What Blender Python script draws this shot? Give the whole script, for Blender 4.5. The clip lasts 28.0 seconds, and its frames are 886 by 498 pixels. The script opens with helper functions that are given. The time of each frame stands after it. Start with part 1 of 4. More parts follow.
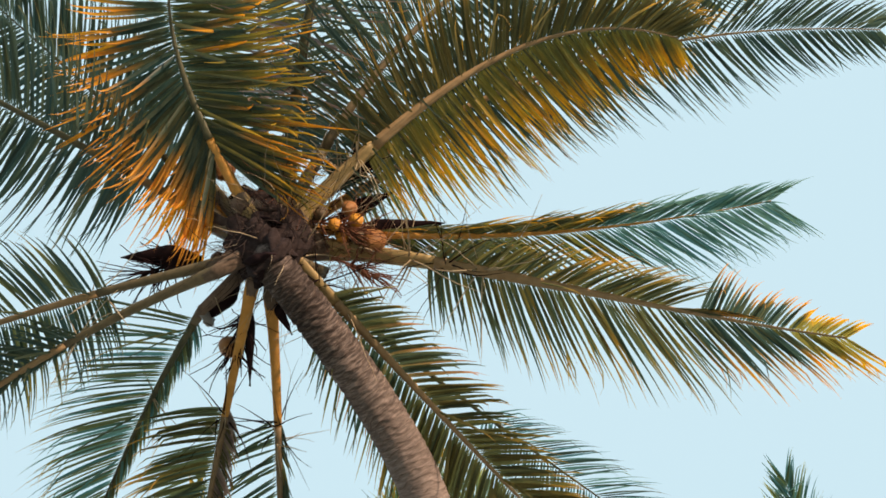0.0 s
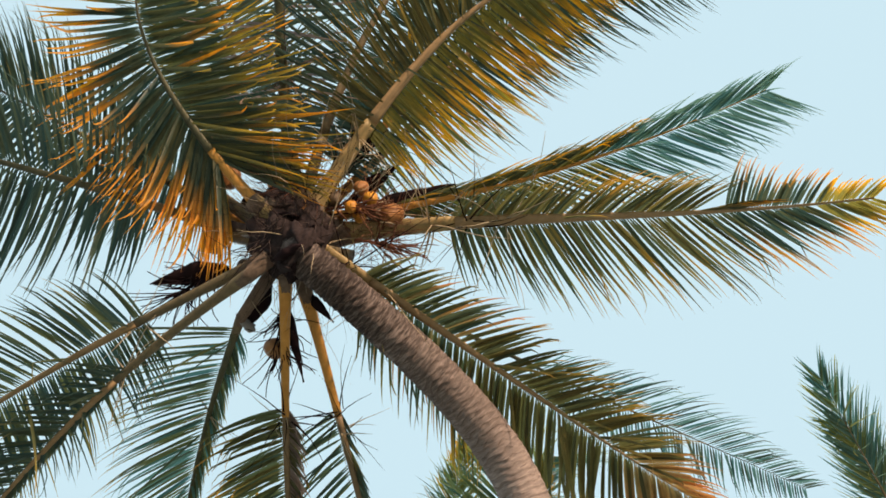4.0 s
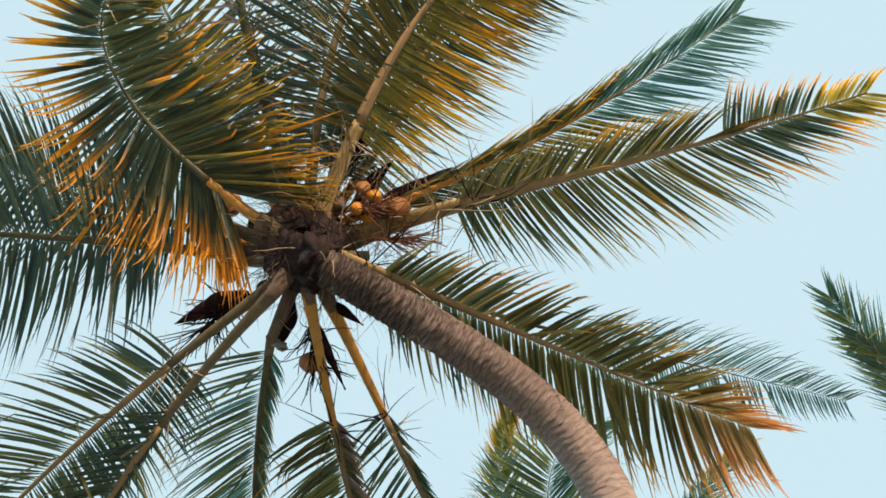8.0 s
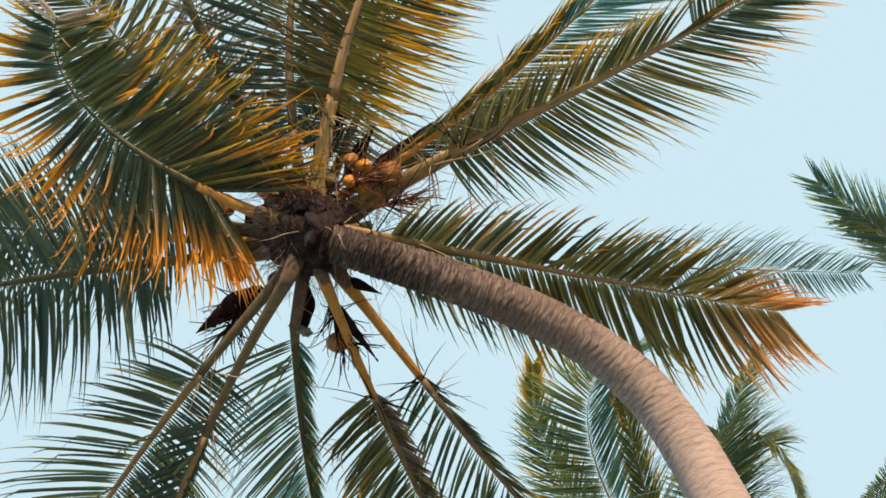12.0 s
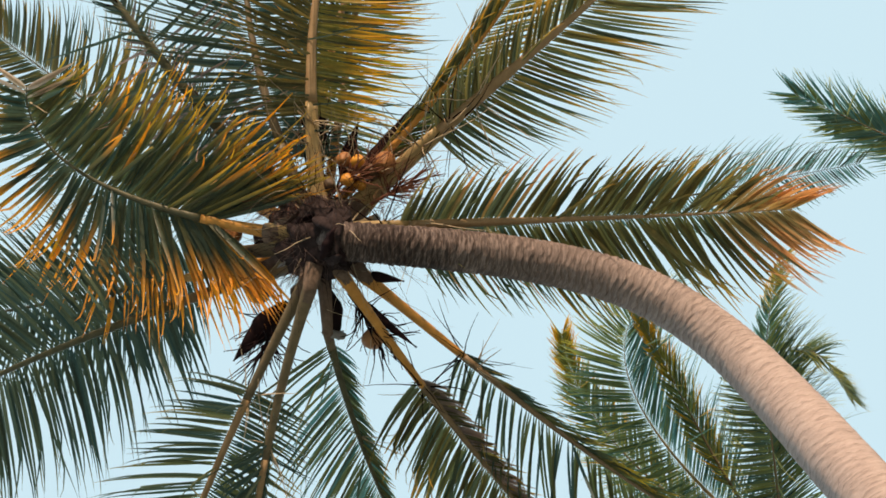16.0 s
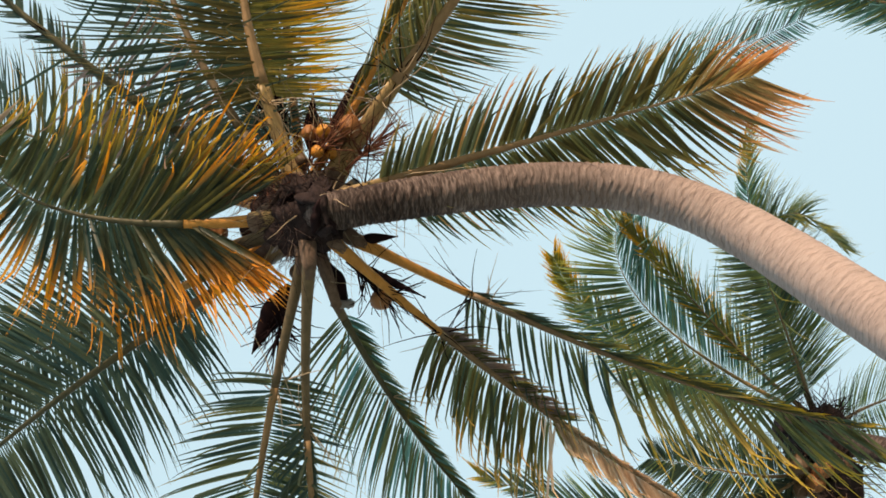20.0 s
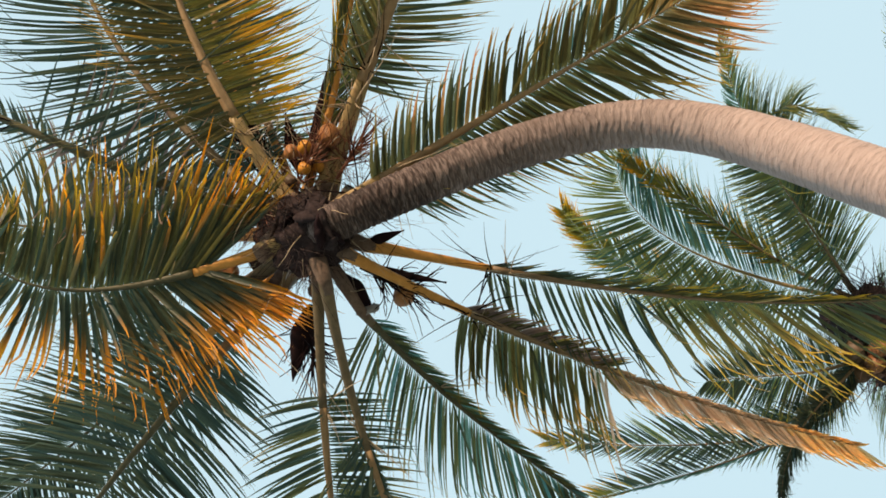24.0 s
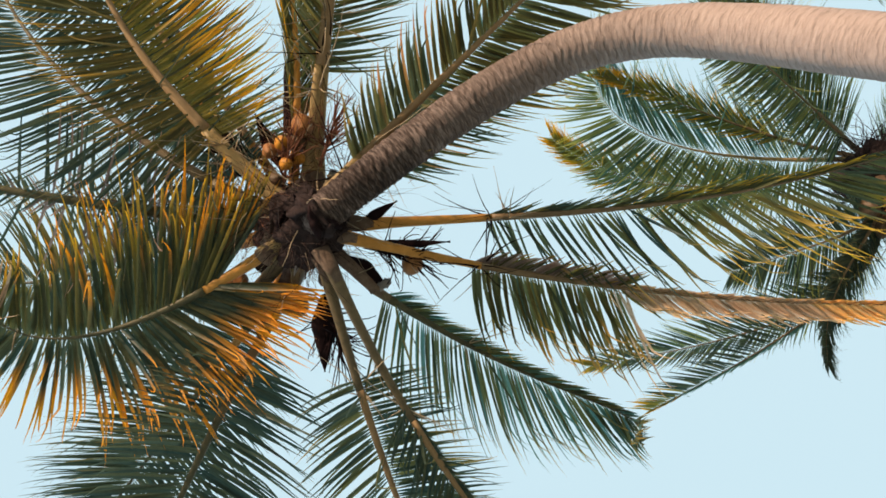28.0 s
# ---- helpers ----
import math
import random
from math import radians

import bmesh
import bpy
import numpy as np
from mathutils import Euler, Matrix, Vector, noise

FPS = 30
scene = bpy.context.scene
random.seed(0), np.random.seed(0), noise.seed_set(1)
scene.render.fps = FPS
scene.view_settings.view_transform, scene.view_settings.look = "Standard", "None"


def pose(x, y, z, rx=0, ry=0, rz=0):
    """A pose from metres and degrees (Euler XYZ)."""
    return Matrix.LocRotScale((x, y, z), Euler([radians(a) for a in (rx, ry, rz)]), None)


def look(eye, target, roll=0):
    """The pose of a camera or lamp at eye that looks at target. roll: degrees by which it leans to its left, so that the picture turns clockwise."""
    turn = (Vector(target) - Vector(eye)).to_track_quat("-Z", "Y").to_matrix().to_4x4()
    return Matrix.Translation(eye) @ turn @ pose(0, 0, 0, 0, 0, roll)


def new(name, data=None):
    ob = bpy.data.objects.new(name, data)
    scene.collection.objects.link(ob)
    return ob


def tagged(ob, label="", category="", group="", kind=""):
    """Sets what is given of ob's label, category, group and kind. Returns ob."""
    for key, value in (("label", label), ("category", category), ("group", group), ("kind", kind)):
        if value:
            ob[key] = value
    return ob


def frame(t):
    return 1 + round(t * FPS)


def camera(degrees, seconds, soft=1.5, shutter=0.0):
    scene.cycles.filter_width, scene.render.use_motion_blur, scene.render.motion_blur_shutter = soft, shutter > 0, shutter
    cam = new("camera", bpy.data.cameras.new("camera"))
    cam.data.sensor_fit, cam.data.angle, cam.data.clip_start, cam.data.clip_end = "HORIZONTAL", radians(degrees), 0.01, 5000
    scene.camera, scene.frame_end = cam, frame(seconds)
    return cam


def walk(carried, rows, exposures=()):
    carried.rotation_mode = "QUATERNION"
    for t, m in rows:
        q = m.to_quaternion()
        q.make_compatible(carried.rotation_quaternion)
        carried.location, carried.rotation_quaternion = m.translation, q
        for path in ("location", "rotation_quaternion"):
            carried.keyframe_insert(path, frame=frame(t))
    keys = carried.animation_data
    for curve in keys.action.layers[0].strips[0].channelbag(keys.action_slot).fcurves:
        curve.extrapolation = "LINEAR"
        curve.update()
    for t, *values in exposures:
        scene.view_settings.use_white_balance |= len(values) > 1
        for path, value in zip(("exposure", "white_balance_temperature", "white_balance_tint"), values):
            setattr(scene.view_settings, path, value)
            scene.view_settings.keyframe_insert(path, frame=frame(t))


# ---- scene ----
# A leaning coconut palm seen from below at golden hour, with two more palms behind it.
PATH = [
    (0, (0.702, -2.815, 1.570), (0.796, -1.852, 3.320), -13.5),
    (0.5, (0.652, -2.794, 1.552), (0.758, -1.829, 3.300), -15.3),
    (1, (0.603, -2.773, 1.532), (0.718, -1.800, 3.275), -17.5),
    (1.5, (0.555, -2.755, 1.511), (0.678, -1.779, 3.253), -19.4),
    (2, (0.508, -2.738, 1.492), (0.643, -1.763, 3.233), -21.6),
    (2.5, (0.462, -2.723, 1.475), (0.606, -1.748, 3.216), -23.7),
    (3, (0.418, -2.708, 1.464), (0.561, -1.737, 3.207), -25.4),
    (3.5, (0.374, -2.694, 1.461), (0.516, -1.723, 3.204), -27.0),
    (4, (0.332, -2.680, 1.462), (0.478, -1.708, 3.204), -28.7),
    (4.5, (0.292, -2.668, 1.464), (0.443, -1.698, 3.206), -30.1),
    (6.5, (0.147, -2.642, 1.458), (0.321, -1.674, 3.199), -36.9),
    (7, (0.110, -2.638, 1.454), (0.291, -1.670, 3.194), -38.9),
    (7.5, (0.073, -2.636, 1.449), (0.262, -1.666, 3.188), -40.9),
    (8, (0.036, -2.634, 1.445), (0.236, -1.664, 3.182), -42.9),
    (8.5, (0.000, -2.633, 1.442), (0.209, -1.660, 3.176), -45.0),
    (9, (-0.034, -2.631, 1.440), (0.180, -1.652, 3.171), -46.7),
    (9.5, (-0.064, -2.624, 1.443), (0.149, -1.637, 3.170), -47.9),
    (10, (-0.094, -2.614, 1.448), (0.113, -1.610, 3.165), -48.9),
    (10.5, (-0.124, -2.600, 1.452), (0.084, -1.593, 3.167), -50.3),
    (11, (-0.155, -2.585, 1.454), (0.056, -1.575, 3.167), -52.0),
    (11.5, (-0.188, -2.567, 1.454), (0.026, -1.558, 3.167), -53.9),
    (12, (-0.221, -2.550, 1.452), (-0.005, -1.542, 3.166), -55.8),
    (12.5, (-0.255, -2.536, 1.448), (-0.030, -1.533, 3.164), -57.7),
    (14.5, (-0.400, -2.496, 1.421), (-0.144, -1.504, 3.138), -65.9),
    (15, (-0.436, -2.489, 1.422), (-0.176, -1.496, 3.138), -67.9),
    (15.5, (-0.471, -2.484, 1.427), (-0.212, -1.491, 3.144), -69.6),
    (16, (-0.506, -2.482, 1.434), (-0.254, -1.488, 3.151), -71.0),
    (16.5, (-0.537, -2.483, 1.442), (-0.285, -1.486, 3.157), -72.6),
    (17, (-0.565, -2.487, 1.448), (-0.314, -1.481, 3.159), -74.0),
    (17.5, (-0.588, -2.494, 1.454), (-0.343, -1.475, 3.158), -75.3),
    (18, (-0.606, -2.505, 1.459), (-0.367, -1.476, 3.157), -76.6),
    (18.5, (-0.620, -2.521, 1.462), (-0.387, -1.481, 3.154), -77.8),
    (19, (-0.629, -2.539, 1.466), (-0.416, -1.476, 3.147), -78.7),
    (19.5, (-0.634, -2.555, 1.470), (-0.427, -1.484, 3.147), -80.2),
    (20, (-0.635, -2.568, 1.477), (-0.435, -1.492, 3.151), -81.7),
    (20.5, (-0.633, -2.578, 1.485), (-0.441, -1.499, 3.158), -83.3),
    (21, (-0.631, -2.582, 1.493), (-0.441, -1.514, 3.173), -85.0),
    (21.5, (-0.629, -2.582, 1.497), (-0.448, -1.520, 3.182), -86.3),
    (23.5, (-0.625, -2.540, 1.489), (-0.458, -1.482, 3.178), -93.4),
    (24, (-0.625, -2.527, 1.483), (-0.464, -1.470, 3.173), -94.8),
    (24.5, (-0.626, -2.514, 1.474), (-0.473, -1.459, 3.166), -96.4),
    (25, (-0.625, -2.501, 1.463), (-0.495, -1.447, 3.158), -97.1),
    (25.5, (-0.623, -2.491, 1.451), (-0.504, -1.441, 3.149), -98.2),
    (26, (-0.619, -2.482, 1.439), (-0.511, -1.438, 3.141), -99.2),
    (26.5, (-0.611, -2.475, 1.427), (-0.514, -1.436, 3.134), -100.2),
    (27, (-0.600, -2.468, 1.417), (-0.513, -1.435, 3.128), -101.3),
    (27.5, (-0.586, -2.462, 1.411), (-0.510, -1.433, 3.124), -102.6),
    (28, (-0.571, -2.455, 1.406), (-0.507, -1.429, 3.122), -103.9),
]
cam = camera(48.3, 28.0, soft=1.68)
walk(cam, [(t, look(eye, target, roll)) for t, eye, target, roll in PATH])

# ---- world, sun, exposure ----
SUN_AZ, SUN_EL = radians(-42.0), radians(5.0)   # azimuth counter-clockwise from +x
world = bpy.data.worlds.new("sky")
scene.world = world
world.use_nodes = True
wn, wl = world.node_tree.nodes, world.node_tree.links
wn.clear()
sky = wn.new("ShaderNodeTexSky")
sky.sky_type, sky.sun_disc = "NISHITA", False
sky.sun_elevation, sky.sun_rotation = SUN_EL, radians(90.0) - SUN_AZ
sky.air_density, sky.dust_density, sky.ozone_density = 1.0, 3.0, 1.0
haze = wn.new("ShaderNodeMix")
haze.data_type = "RGBA"
haze.inputs[0].default_value = 0.9
haze.inputs[7].default_value = (6.7, 8.83, 9.75, 1)
sky_out, back = wn.new("ShaderNodeOutputWorld"), wn.new("ShaderNodeBackground")
back.inputs[1].default_value = 0.102
wl.new(sky.outputs[0], haze.inputs[6])
wl.new(haze.outputs[2], back.inputs[0])
wl.new(back.outputs[0], sky_out.inputs[0])

sun = new("sun", bpy.data.lights.new("sun", "SUN"))
sun.data.energy, sun.data.angle, sun.data.color = 6.0, radians(0.6), (1.0, 0.70, 0.47)
sun_way = Vector((math.cos(SUN_AZ) * math.cos(SUN_EL), math.sin(SUN_AZ) * math.cos(SUN_EL), math.sin(SUN_EL)))
sun.matrix_world = look(sun_way * 60, (0, 0, 0))


# ---- materials ----
def material(name, rough=0.6, metal=0.0):
    m = bpy.data.materials.new(name)
    m.use_nodes = True
    n, l = m.node_tree.nodes, m.node_tree.links
    b = n["Principled BSDF"]
    b.inputs["Roughness"].default_value, b.inputs["Metallic"].default_value = rough, metal
    return m, n, l, b


def ramp(n, stops):
    r = n.new("ShaderNodeValToRGB")
    e = r.color_ramp.elements
    while len(e) < len(stops):
        e.new(0.5)
    for k, (p, c) in zip(e, stops):
        k.position, k.color = p, (*c, 1)
    return r


def noise_node(n, scale, detail=4.0, rough=0.6, coord=None, l=None):
    t = n.new("ShaderNodeTexNoise")
    t.inputs["Scale"].default_value, t.inputs["Detail"].default_value, t.inputs["Roughness"].default_value = scale, detail, rough
    if coord is not None:
        l.new(coord, t.inputs["Vector"])
    return t


def math_node(n, l, op, a, b=0.0, clamp=False):
    m = n.new("ShaderNodeMath")
    m.operation, m.use_clamp = op, clamp
    for k, v in enumerate((a, b)):
        if isinstance(v, (int, float)):
            m.inputs[k].default_value = v
        else:
            l.new(v, m.inputs[k])
    return m.outputs[0]


def mix_color(n, l, fac, a, b):
    m = n.new("ShaderNodeMix")
    m.data_type = "RGBA"
    for k, v in ((0, fac), (6, a), (7, b)):
        if isinstance(v, (int, float)):
            m.inputs[k].default_value = v
        elif isinstance(v, tuple):
            m.inputs[k].default_value = (*v, 1)
        else:
            l.new(v, m.inputs[k])
    return m.outputs[2]


def leaf_material(name, green, pale, tip, tip_from, joined=False, through_light=0.5):
    """A leaf blade: green that varies from blade to blade, yellowing and drying towards its tip ('along' runs from 0 to 1)."""
    m, n, l, b = material(name, 0.45)
    along = n.new("ShaderNodeAttribute")
    along.attribute_name = "along"
    if joined:
        rnd = n.new("ShaderNodeNewGeometry").outputs["Random Per Island"]
    else:
        rnd = n.new("ShaderNodeObjectInfo").outputs["Random"]
    geo = n.new("ShaderNodeNewGeometry").outputs["Position"]
    big = noise_node(n, 1.3, 2, 0.5, geo, l).outputs[0]
    fine = noise_node(n, 60, 3, 0.6, geo, l).outputs[0]
    base = mix_color(n, l, rnd, green, pale)
    # how far the yellow has come up the blade
    reach = math_node(n, l, "ADD", math_node(n, l, "MULTIPLY", rnd, 0.32), math_node(n, l, "MULTIPLY", big, 0.75))
    edge = math_node(n, l, "ADD", math_node(n, l, "SUBTRACT", along.outputs["Fac"], tip_from), math_node(n, l, "SUBTRACT", reach, 0.55))
    dry = math_node(n, l, "MULTIPLY", edge, 2.2, True)
    mid = mix_color(n, l, dry, base, tip)
    brown = math_node(n, l, "MULTIPLY", math_node(n, l, "SUBTRACT", edge, 0.42), 3.0, True)
    col = mix_color(n, l, brown, mid, (0.30, 0.14, 0.05))
    shade = math_node(n, l, "ADD", math_node(n, l, "MULTIPLY", fine, 0.5), 0.75)
    hsv = n.new("ShaderNodeHueSaturation")
    l.new(col, hsv.inputs["Color"])
    l.new(shade, hsv.inputs["Value"])
    l.new(hsv.outputs[0], b.inputs["Base Color"])
    b.inputs["Specular IOR Level"].default_value = 0.35
    tr, mixer = n.new("ShaderNodeBsdfTranslucent"), n.new("ShaderNodeMixShader")
    lit = n.new("ShaderNodeHueSaturation")
    lit.inputs["Saturation"].default_value, lit.inputs["Value"].default_value = 1.08, 1.5
    l.new(hsv.outputs[0], lit.inputs["Color"])
    l.new(lit.outputs[0], tr.inputs[0])
    mixer.inputs[0].default_value = through_light
    out = n["Material Output"]
    l.new(b.outputs[0], mixer.inputs[1])
    l.new(tr.outputs[0], mixer.inputs[2])
    l.new(mixer.outputs[0], out.inputs[0])
    return m


LOOKS = {
    "green": ((0.054, 0.084, 0.060), (0.155, 0.155, 0.060), (0.56, 0.35, 0.07), 0.74),
    # base colours brightened to stand for sun through the blades; the tip is yellowed leaf
    "yellow": ((0.160, 0.165, 0.055), (0.30, 0.255, 0.062), (0.78, 0.43, 0.05), 0.33),
    "scorched": ((0.034, 0.072, 0.062), (0.110, 0.118, 0.058), (0.84, 0.38, 0.050), 0.41),
    "ochre": ((0.056, 0.082, 0.052), (0.150, 0.150, 0.050), (0.60, 0.40, 0.05), 0.52),
    "dark": ((0.038, 0.072, 0.066), (0.086, 0.108, 0.064), (0.42, 0.30, 0.10), 0.90),
    "rusty": ((0.20, 0.150, 0.07), (0.36, 0.24, 0.09), (0.58, 0.29, 0.13), 0.30),
    "bronze": ((0.058, 0.066, 0.034), (0.175, 0.145, 0.048), (0.60, 0.34, 0.07), 0.66),
    "tangle": ((0.14, 0.110, 0.100), (0.25, 0.200, 0.18), (0.36, 0.25, 0.20), 0.40),
    "dead": ((0.38, 0.28, 0.21), (0.54, 0.42, 0.31), (0.70, 0.45, 0.20), 0.60),
    "brush": ((0.55, 0.38, 0.20), (0.70, 0.50, 0.25), (0.78, 0.46, 0.16), 0.35),
    "pale": ((0.075, 0.180, 0.180), (0.15, 0.255, 0.20), (0.45, 0.36, 0.09), 0.95),
    "far": ((0.060, 0.122, 0.098), (0.215, 0.240, 0.080), (0.62, 0.50, 0.07), 0.72),
}
LEAF = {k: leaf_material("palm_leaf_" + k, *v, joined=True) for k, v in LOOKS.items()}
LEAF_ONE = {k: leaf_material("palm_leaflet_" + k, *LOOKS[k]) for k in ("green", "bronze", "scorched", "ochre", "rusty", "dead")}


def stem_material(name, c1, c2, scale=14.0, rough=0.45):
    m, n, l, b = material(name, rough)
    tc = n.new("ShaderNodeTexCoord").outputs["Object"]
    a, f = noise_node(n, scale, 5, 0.65, tc, l), noise_node(n, scale * 9, 3, 0.6, tc, l)
    r = ramp(n, [(0.3, c1), (0.7, c2)])
    l.new(a.outputs[0], r.inputs[0])
    b.inputs["Specular IOR Level"].default_value = 0.25
    dots = math_node(n, l, "GREATER_THAN", f.outputs[0], 0.66)
    l.new(mix_color(n, l, math_node(n, l, "MULTIPLY", dots, 0.25), r.outputs[0], tuple(v * 0.4 for v in c1)), b.inputs["Base Color"])
    bump = n.new("ShaderNodeBump")
    bump.inputs["Strength"].default_value, bump.inputs["Distance"].default_value = 0.25, 0.004
    l.new(f.outputs[0], bump.inputs["Height"])
    l.new(bump.outputs[0], b.inputs["Normal"])
    return m


# the orange of low sun on the stalks is put into this base colour
PETIOLE_SUNLIT = stem_material("petiole", (0.44, 0.215, 0.05), (0.62, 0.32, 0.08))
PETIOLE_GREY = stem_material("petiole_grey", (0.10, 0.085, 0.055), (0.19, 0.15, 0.09))
PETIOLE_OLIVE = stem_material("petiole_olive", (0.26, 0.195, 0.095), (0.42, 0.30, 0.135))
RACHIS = stem_material("rachis", (0.25, 0.17, 0.09), (0.36, 0.25, 0.14))
RACHIS_DULL = stem_material("rachis_dull", (0.15, 0.11, 0.065), (0.24, 0.17, 0.10))
RACHIS_GREEN = stem_material("rachis_green", (0.055, 0.06, 0.036), (0.11, 0.105, 0.062))
FIBRE_GREY = stem_material("grey_fibre", (0.050, 0.036, 0.034), (0.12, 0.088, 0.080), 24, 0.9)
# dark fibre, its colour lowered further to stand for shade from the fronds
FIBRE_SHADED = stem_material("shaded_crown_fibre", (0.015, 0.011, 0.012), (0.050, 0.037, 0.038), 26, 0.95)
FIBRE_PALE = stem_material("dry_fibre", (0.10, 0.075, 0.06), (0.20, 0.15, 0.12), 22, 0.9)
SHEATH = stem_material("bleached_sheath", (0.20, 0.20, 0.205), (0.32, 0.32, 0.32), 18, 0.7)
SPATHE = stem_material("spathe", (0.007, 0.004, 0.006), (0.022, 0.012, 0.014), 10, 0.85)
TWIG = stem_material("twig", (0.10, 0.036, 0.024), (0.19, 0.08, 0.045), 25, 0.8)
STRAW = stem_material("straw", (0.30, 0.24, 0.16), (0.48, 0.40, 0.28), 25, 0.8)
for dull in (FIBRE_SHADED, FIBRE_GREY, FIBRE_PALE, SPATHE):
    dull.node_tree.nodes["Principled BSDF"].inputs["Specular IOR Level"].default_value = 0.1
NUT_YELLOW = stem_material("nut_yellow", (0.50, 0.21, 0.035), (0.62, 0.31, 0.05), 9, 0.4)
NUT_BROWN = stem_material("nut_brown", (0.26, 0.11, 0.04), (0.36, 0.18, 0.07), 9, 0.5)
NUT_GREEN = stem_material("nut_green", (0.06, 0.042, 0.026), (0.14, 0.09, 0.05), 9, 0.5)


def trunk_material():
    """Bark: grey-brown, marked across by fine scars; the young wood near the crown is darker."""
    m, n, l, b = material("palm_bark", 0.9)
    b.inputs["Specular IOR Level"].default_value = 0.15
    tc = n.new("ShaderNodeTexCoord").outputs["Object"]
    wrap = n.new("ShaderNodeAttribute")
    wrap.attribute_name = "bark"
    stretch = n.new("ShaderNodeVectorMath")
    stretch.operation = "MULTIPLY"
    stretch.inputs[1].default_value = (3.5, 3.5, 58)
    l.new(wrap.outputs["Vector"], stretch.inputs[0])
    streak = noise_node(n, 1.0, 5, 0.7, stretch.outputs[0], l)
    big, mid, fine = noise_node(n, 2.2, 4, 0.6, tc, l), noise_node(n, 18, 6, 0.7, tc, l), noise_node(n, 110, 4, 0.7, tc, l)
    ring = n.new("ShaderNodeAttribute")
    ring.attribute_name = "ring"
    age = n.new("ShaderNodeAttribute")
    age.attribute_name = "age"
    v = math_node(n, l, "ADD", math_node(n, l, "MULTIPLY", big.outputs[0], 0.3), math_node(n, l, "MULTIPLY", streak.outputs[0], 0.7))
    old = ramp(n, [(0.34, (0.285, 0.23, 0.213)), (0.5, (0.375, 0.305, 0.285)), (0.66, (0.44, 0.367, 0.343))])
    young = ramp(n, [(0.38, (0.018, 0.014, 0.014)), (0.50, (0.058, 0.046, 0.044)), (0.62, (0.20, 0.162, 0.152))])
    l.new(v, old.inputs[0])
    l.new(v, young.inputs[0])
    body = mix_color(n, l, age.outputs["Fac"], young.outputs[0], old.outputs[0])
    # leaf scars: thin broken dark lines at each ring, with a pale edge below them
    step = math_node(n, l, "FRACT", math_node(n, l, "ADD", ring.outputs["Fac"], math_node(n, l, "MULTIPLY", mid.outputs[0], 0.35)))
    line = math_node(n, l, "MULTIPLY", math_node(n, l, "SUBTRACT", 0.26, step), 6.0, True)
    broken = math_node(n, l, "MULTIPLY", math_node(n, l, "SUBTRACT", noise_node(n, 9, 5, 0.7, tc, l).outputs[0], 0.40), 5.0, True)
    mark = math_node(n, l, "MULTIPLY", math_node(n, l, "MULTIPLY", line, broken), math_node(n, l, "SUBTRACT", 0.72, math_node(n, l, "MULTIPLY", age.outputs["Fac"], 0.42)))
    rim = math_node(n, l, "MULTIPLY", math_node(n, l, "MULTIPLY", math_node(n, l, "SUBTRACT", step, 0.86), 7.0, True), 0.12)
    scar = mix_color(n, l, mark, mix_color(n, l, rim, body, (0.50, 0.40, 0.35)), (0.07, 0.048, 0.042))
    narrow = n.new("ShaderNodeVectorMath")
    narrow.operation = "MULTIPLY"
    narrow.inputs[1].default_value = (3, 3, 85)
    l.new(wrap.outputs["Vector"], narrow.inputs[0])
    crack = math_node(n, l, "MULTIPLY", math_node(n, l, "SUBTRACT", 0.42, noise_node(n, 1.0, 3, 0.55, narrow.outputs[0], l).outputs[0]), 9.0, True)
    scar = mix_color(n, l, math_node(n, l, "MULTIPLY", crack, math_node(n, l, "SUBTRACT", 0.78, math_node(n, l, "MULTIPLY", age.outputs["Fac"], 0.45))), scar, (0.055, 0.04, 0.036))
    pale = math_node(n, l, "MULTIPLY", math_node(n, l, "SUBTRACT", fine.outputs[0], 0.58), 4.0, True)
    l.new(mix_color(n, l, math_node(n, l, "MULTIPLY", pale, math_node(n, l, "ADD", math_node(n, l, "MULTIPLY", age.outputs["Fac"], 0.5), 0.05)), scar, (0.55, 0.46, 0.41)), b.inputs["Base Color"])
    bump = n.new("ShaderNodeBump")
    bump.inputs["Strength"].default_value, bump.inputs["Distance"].default_value = 0.55, 0.008
    l.new(math_node(n, l, "ADD", streak.outputs[0], math_node(n, l, "MULTIPLY", fine.outputs[0], 0.35)), bump.inputs["Height"])
    l.new(bump.outputs[0], b.inputs["Normal"])
    return m


BARK = trunk_material()


def ground_material():
    m, n, l, b = material("assumed_sandy_ground", 0.95)
    tc = n.new("ShaderNodeTexCoord").outputs["Object"]
    a, f = noise_node(n, 0.25, 6, 0.6, tc, l), noise_node(n, 30, 5, 0.7, tc, l)
    # light sand tones, raised so that the ground brightens the fronds from below
    r = ramp(n, [(0.35, (0.42, 0.36, 0.27)), (0.65, (0.55, 0.48, 0.37))])
    l.new(a.outputs[0], r.inputs[0])
    l.new(mix_color(n, l, math_node(n, l, "MULTIPLY", f.outputs[0], 0.5), r.outputs[0], (0.34, 0.28, 0.20)), b.inputs["Base Color"])
    bump = n.new("ShaderNodeBump")
    bump.inputs["Strength"].default_value, bump.inputs["Distance"].default_value = 0.6, 0.03
    l.new(f.outputs[0], bump.inputs["Height"])
    l.new(bump.outputs[0], b.inputs["Normal"])
    return m


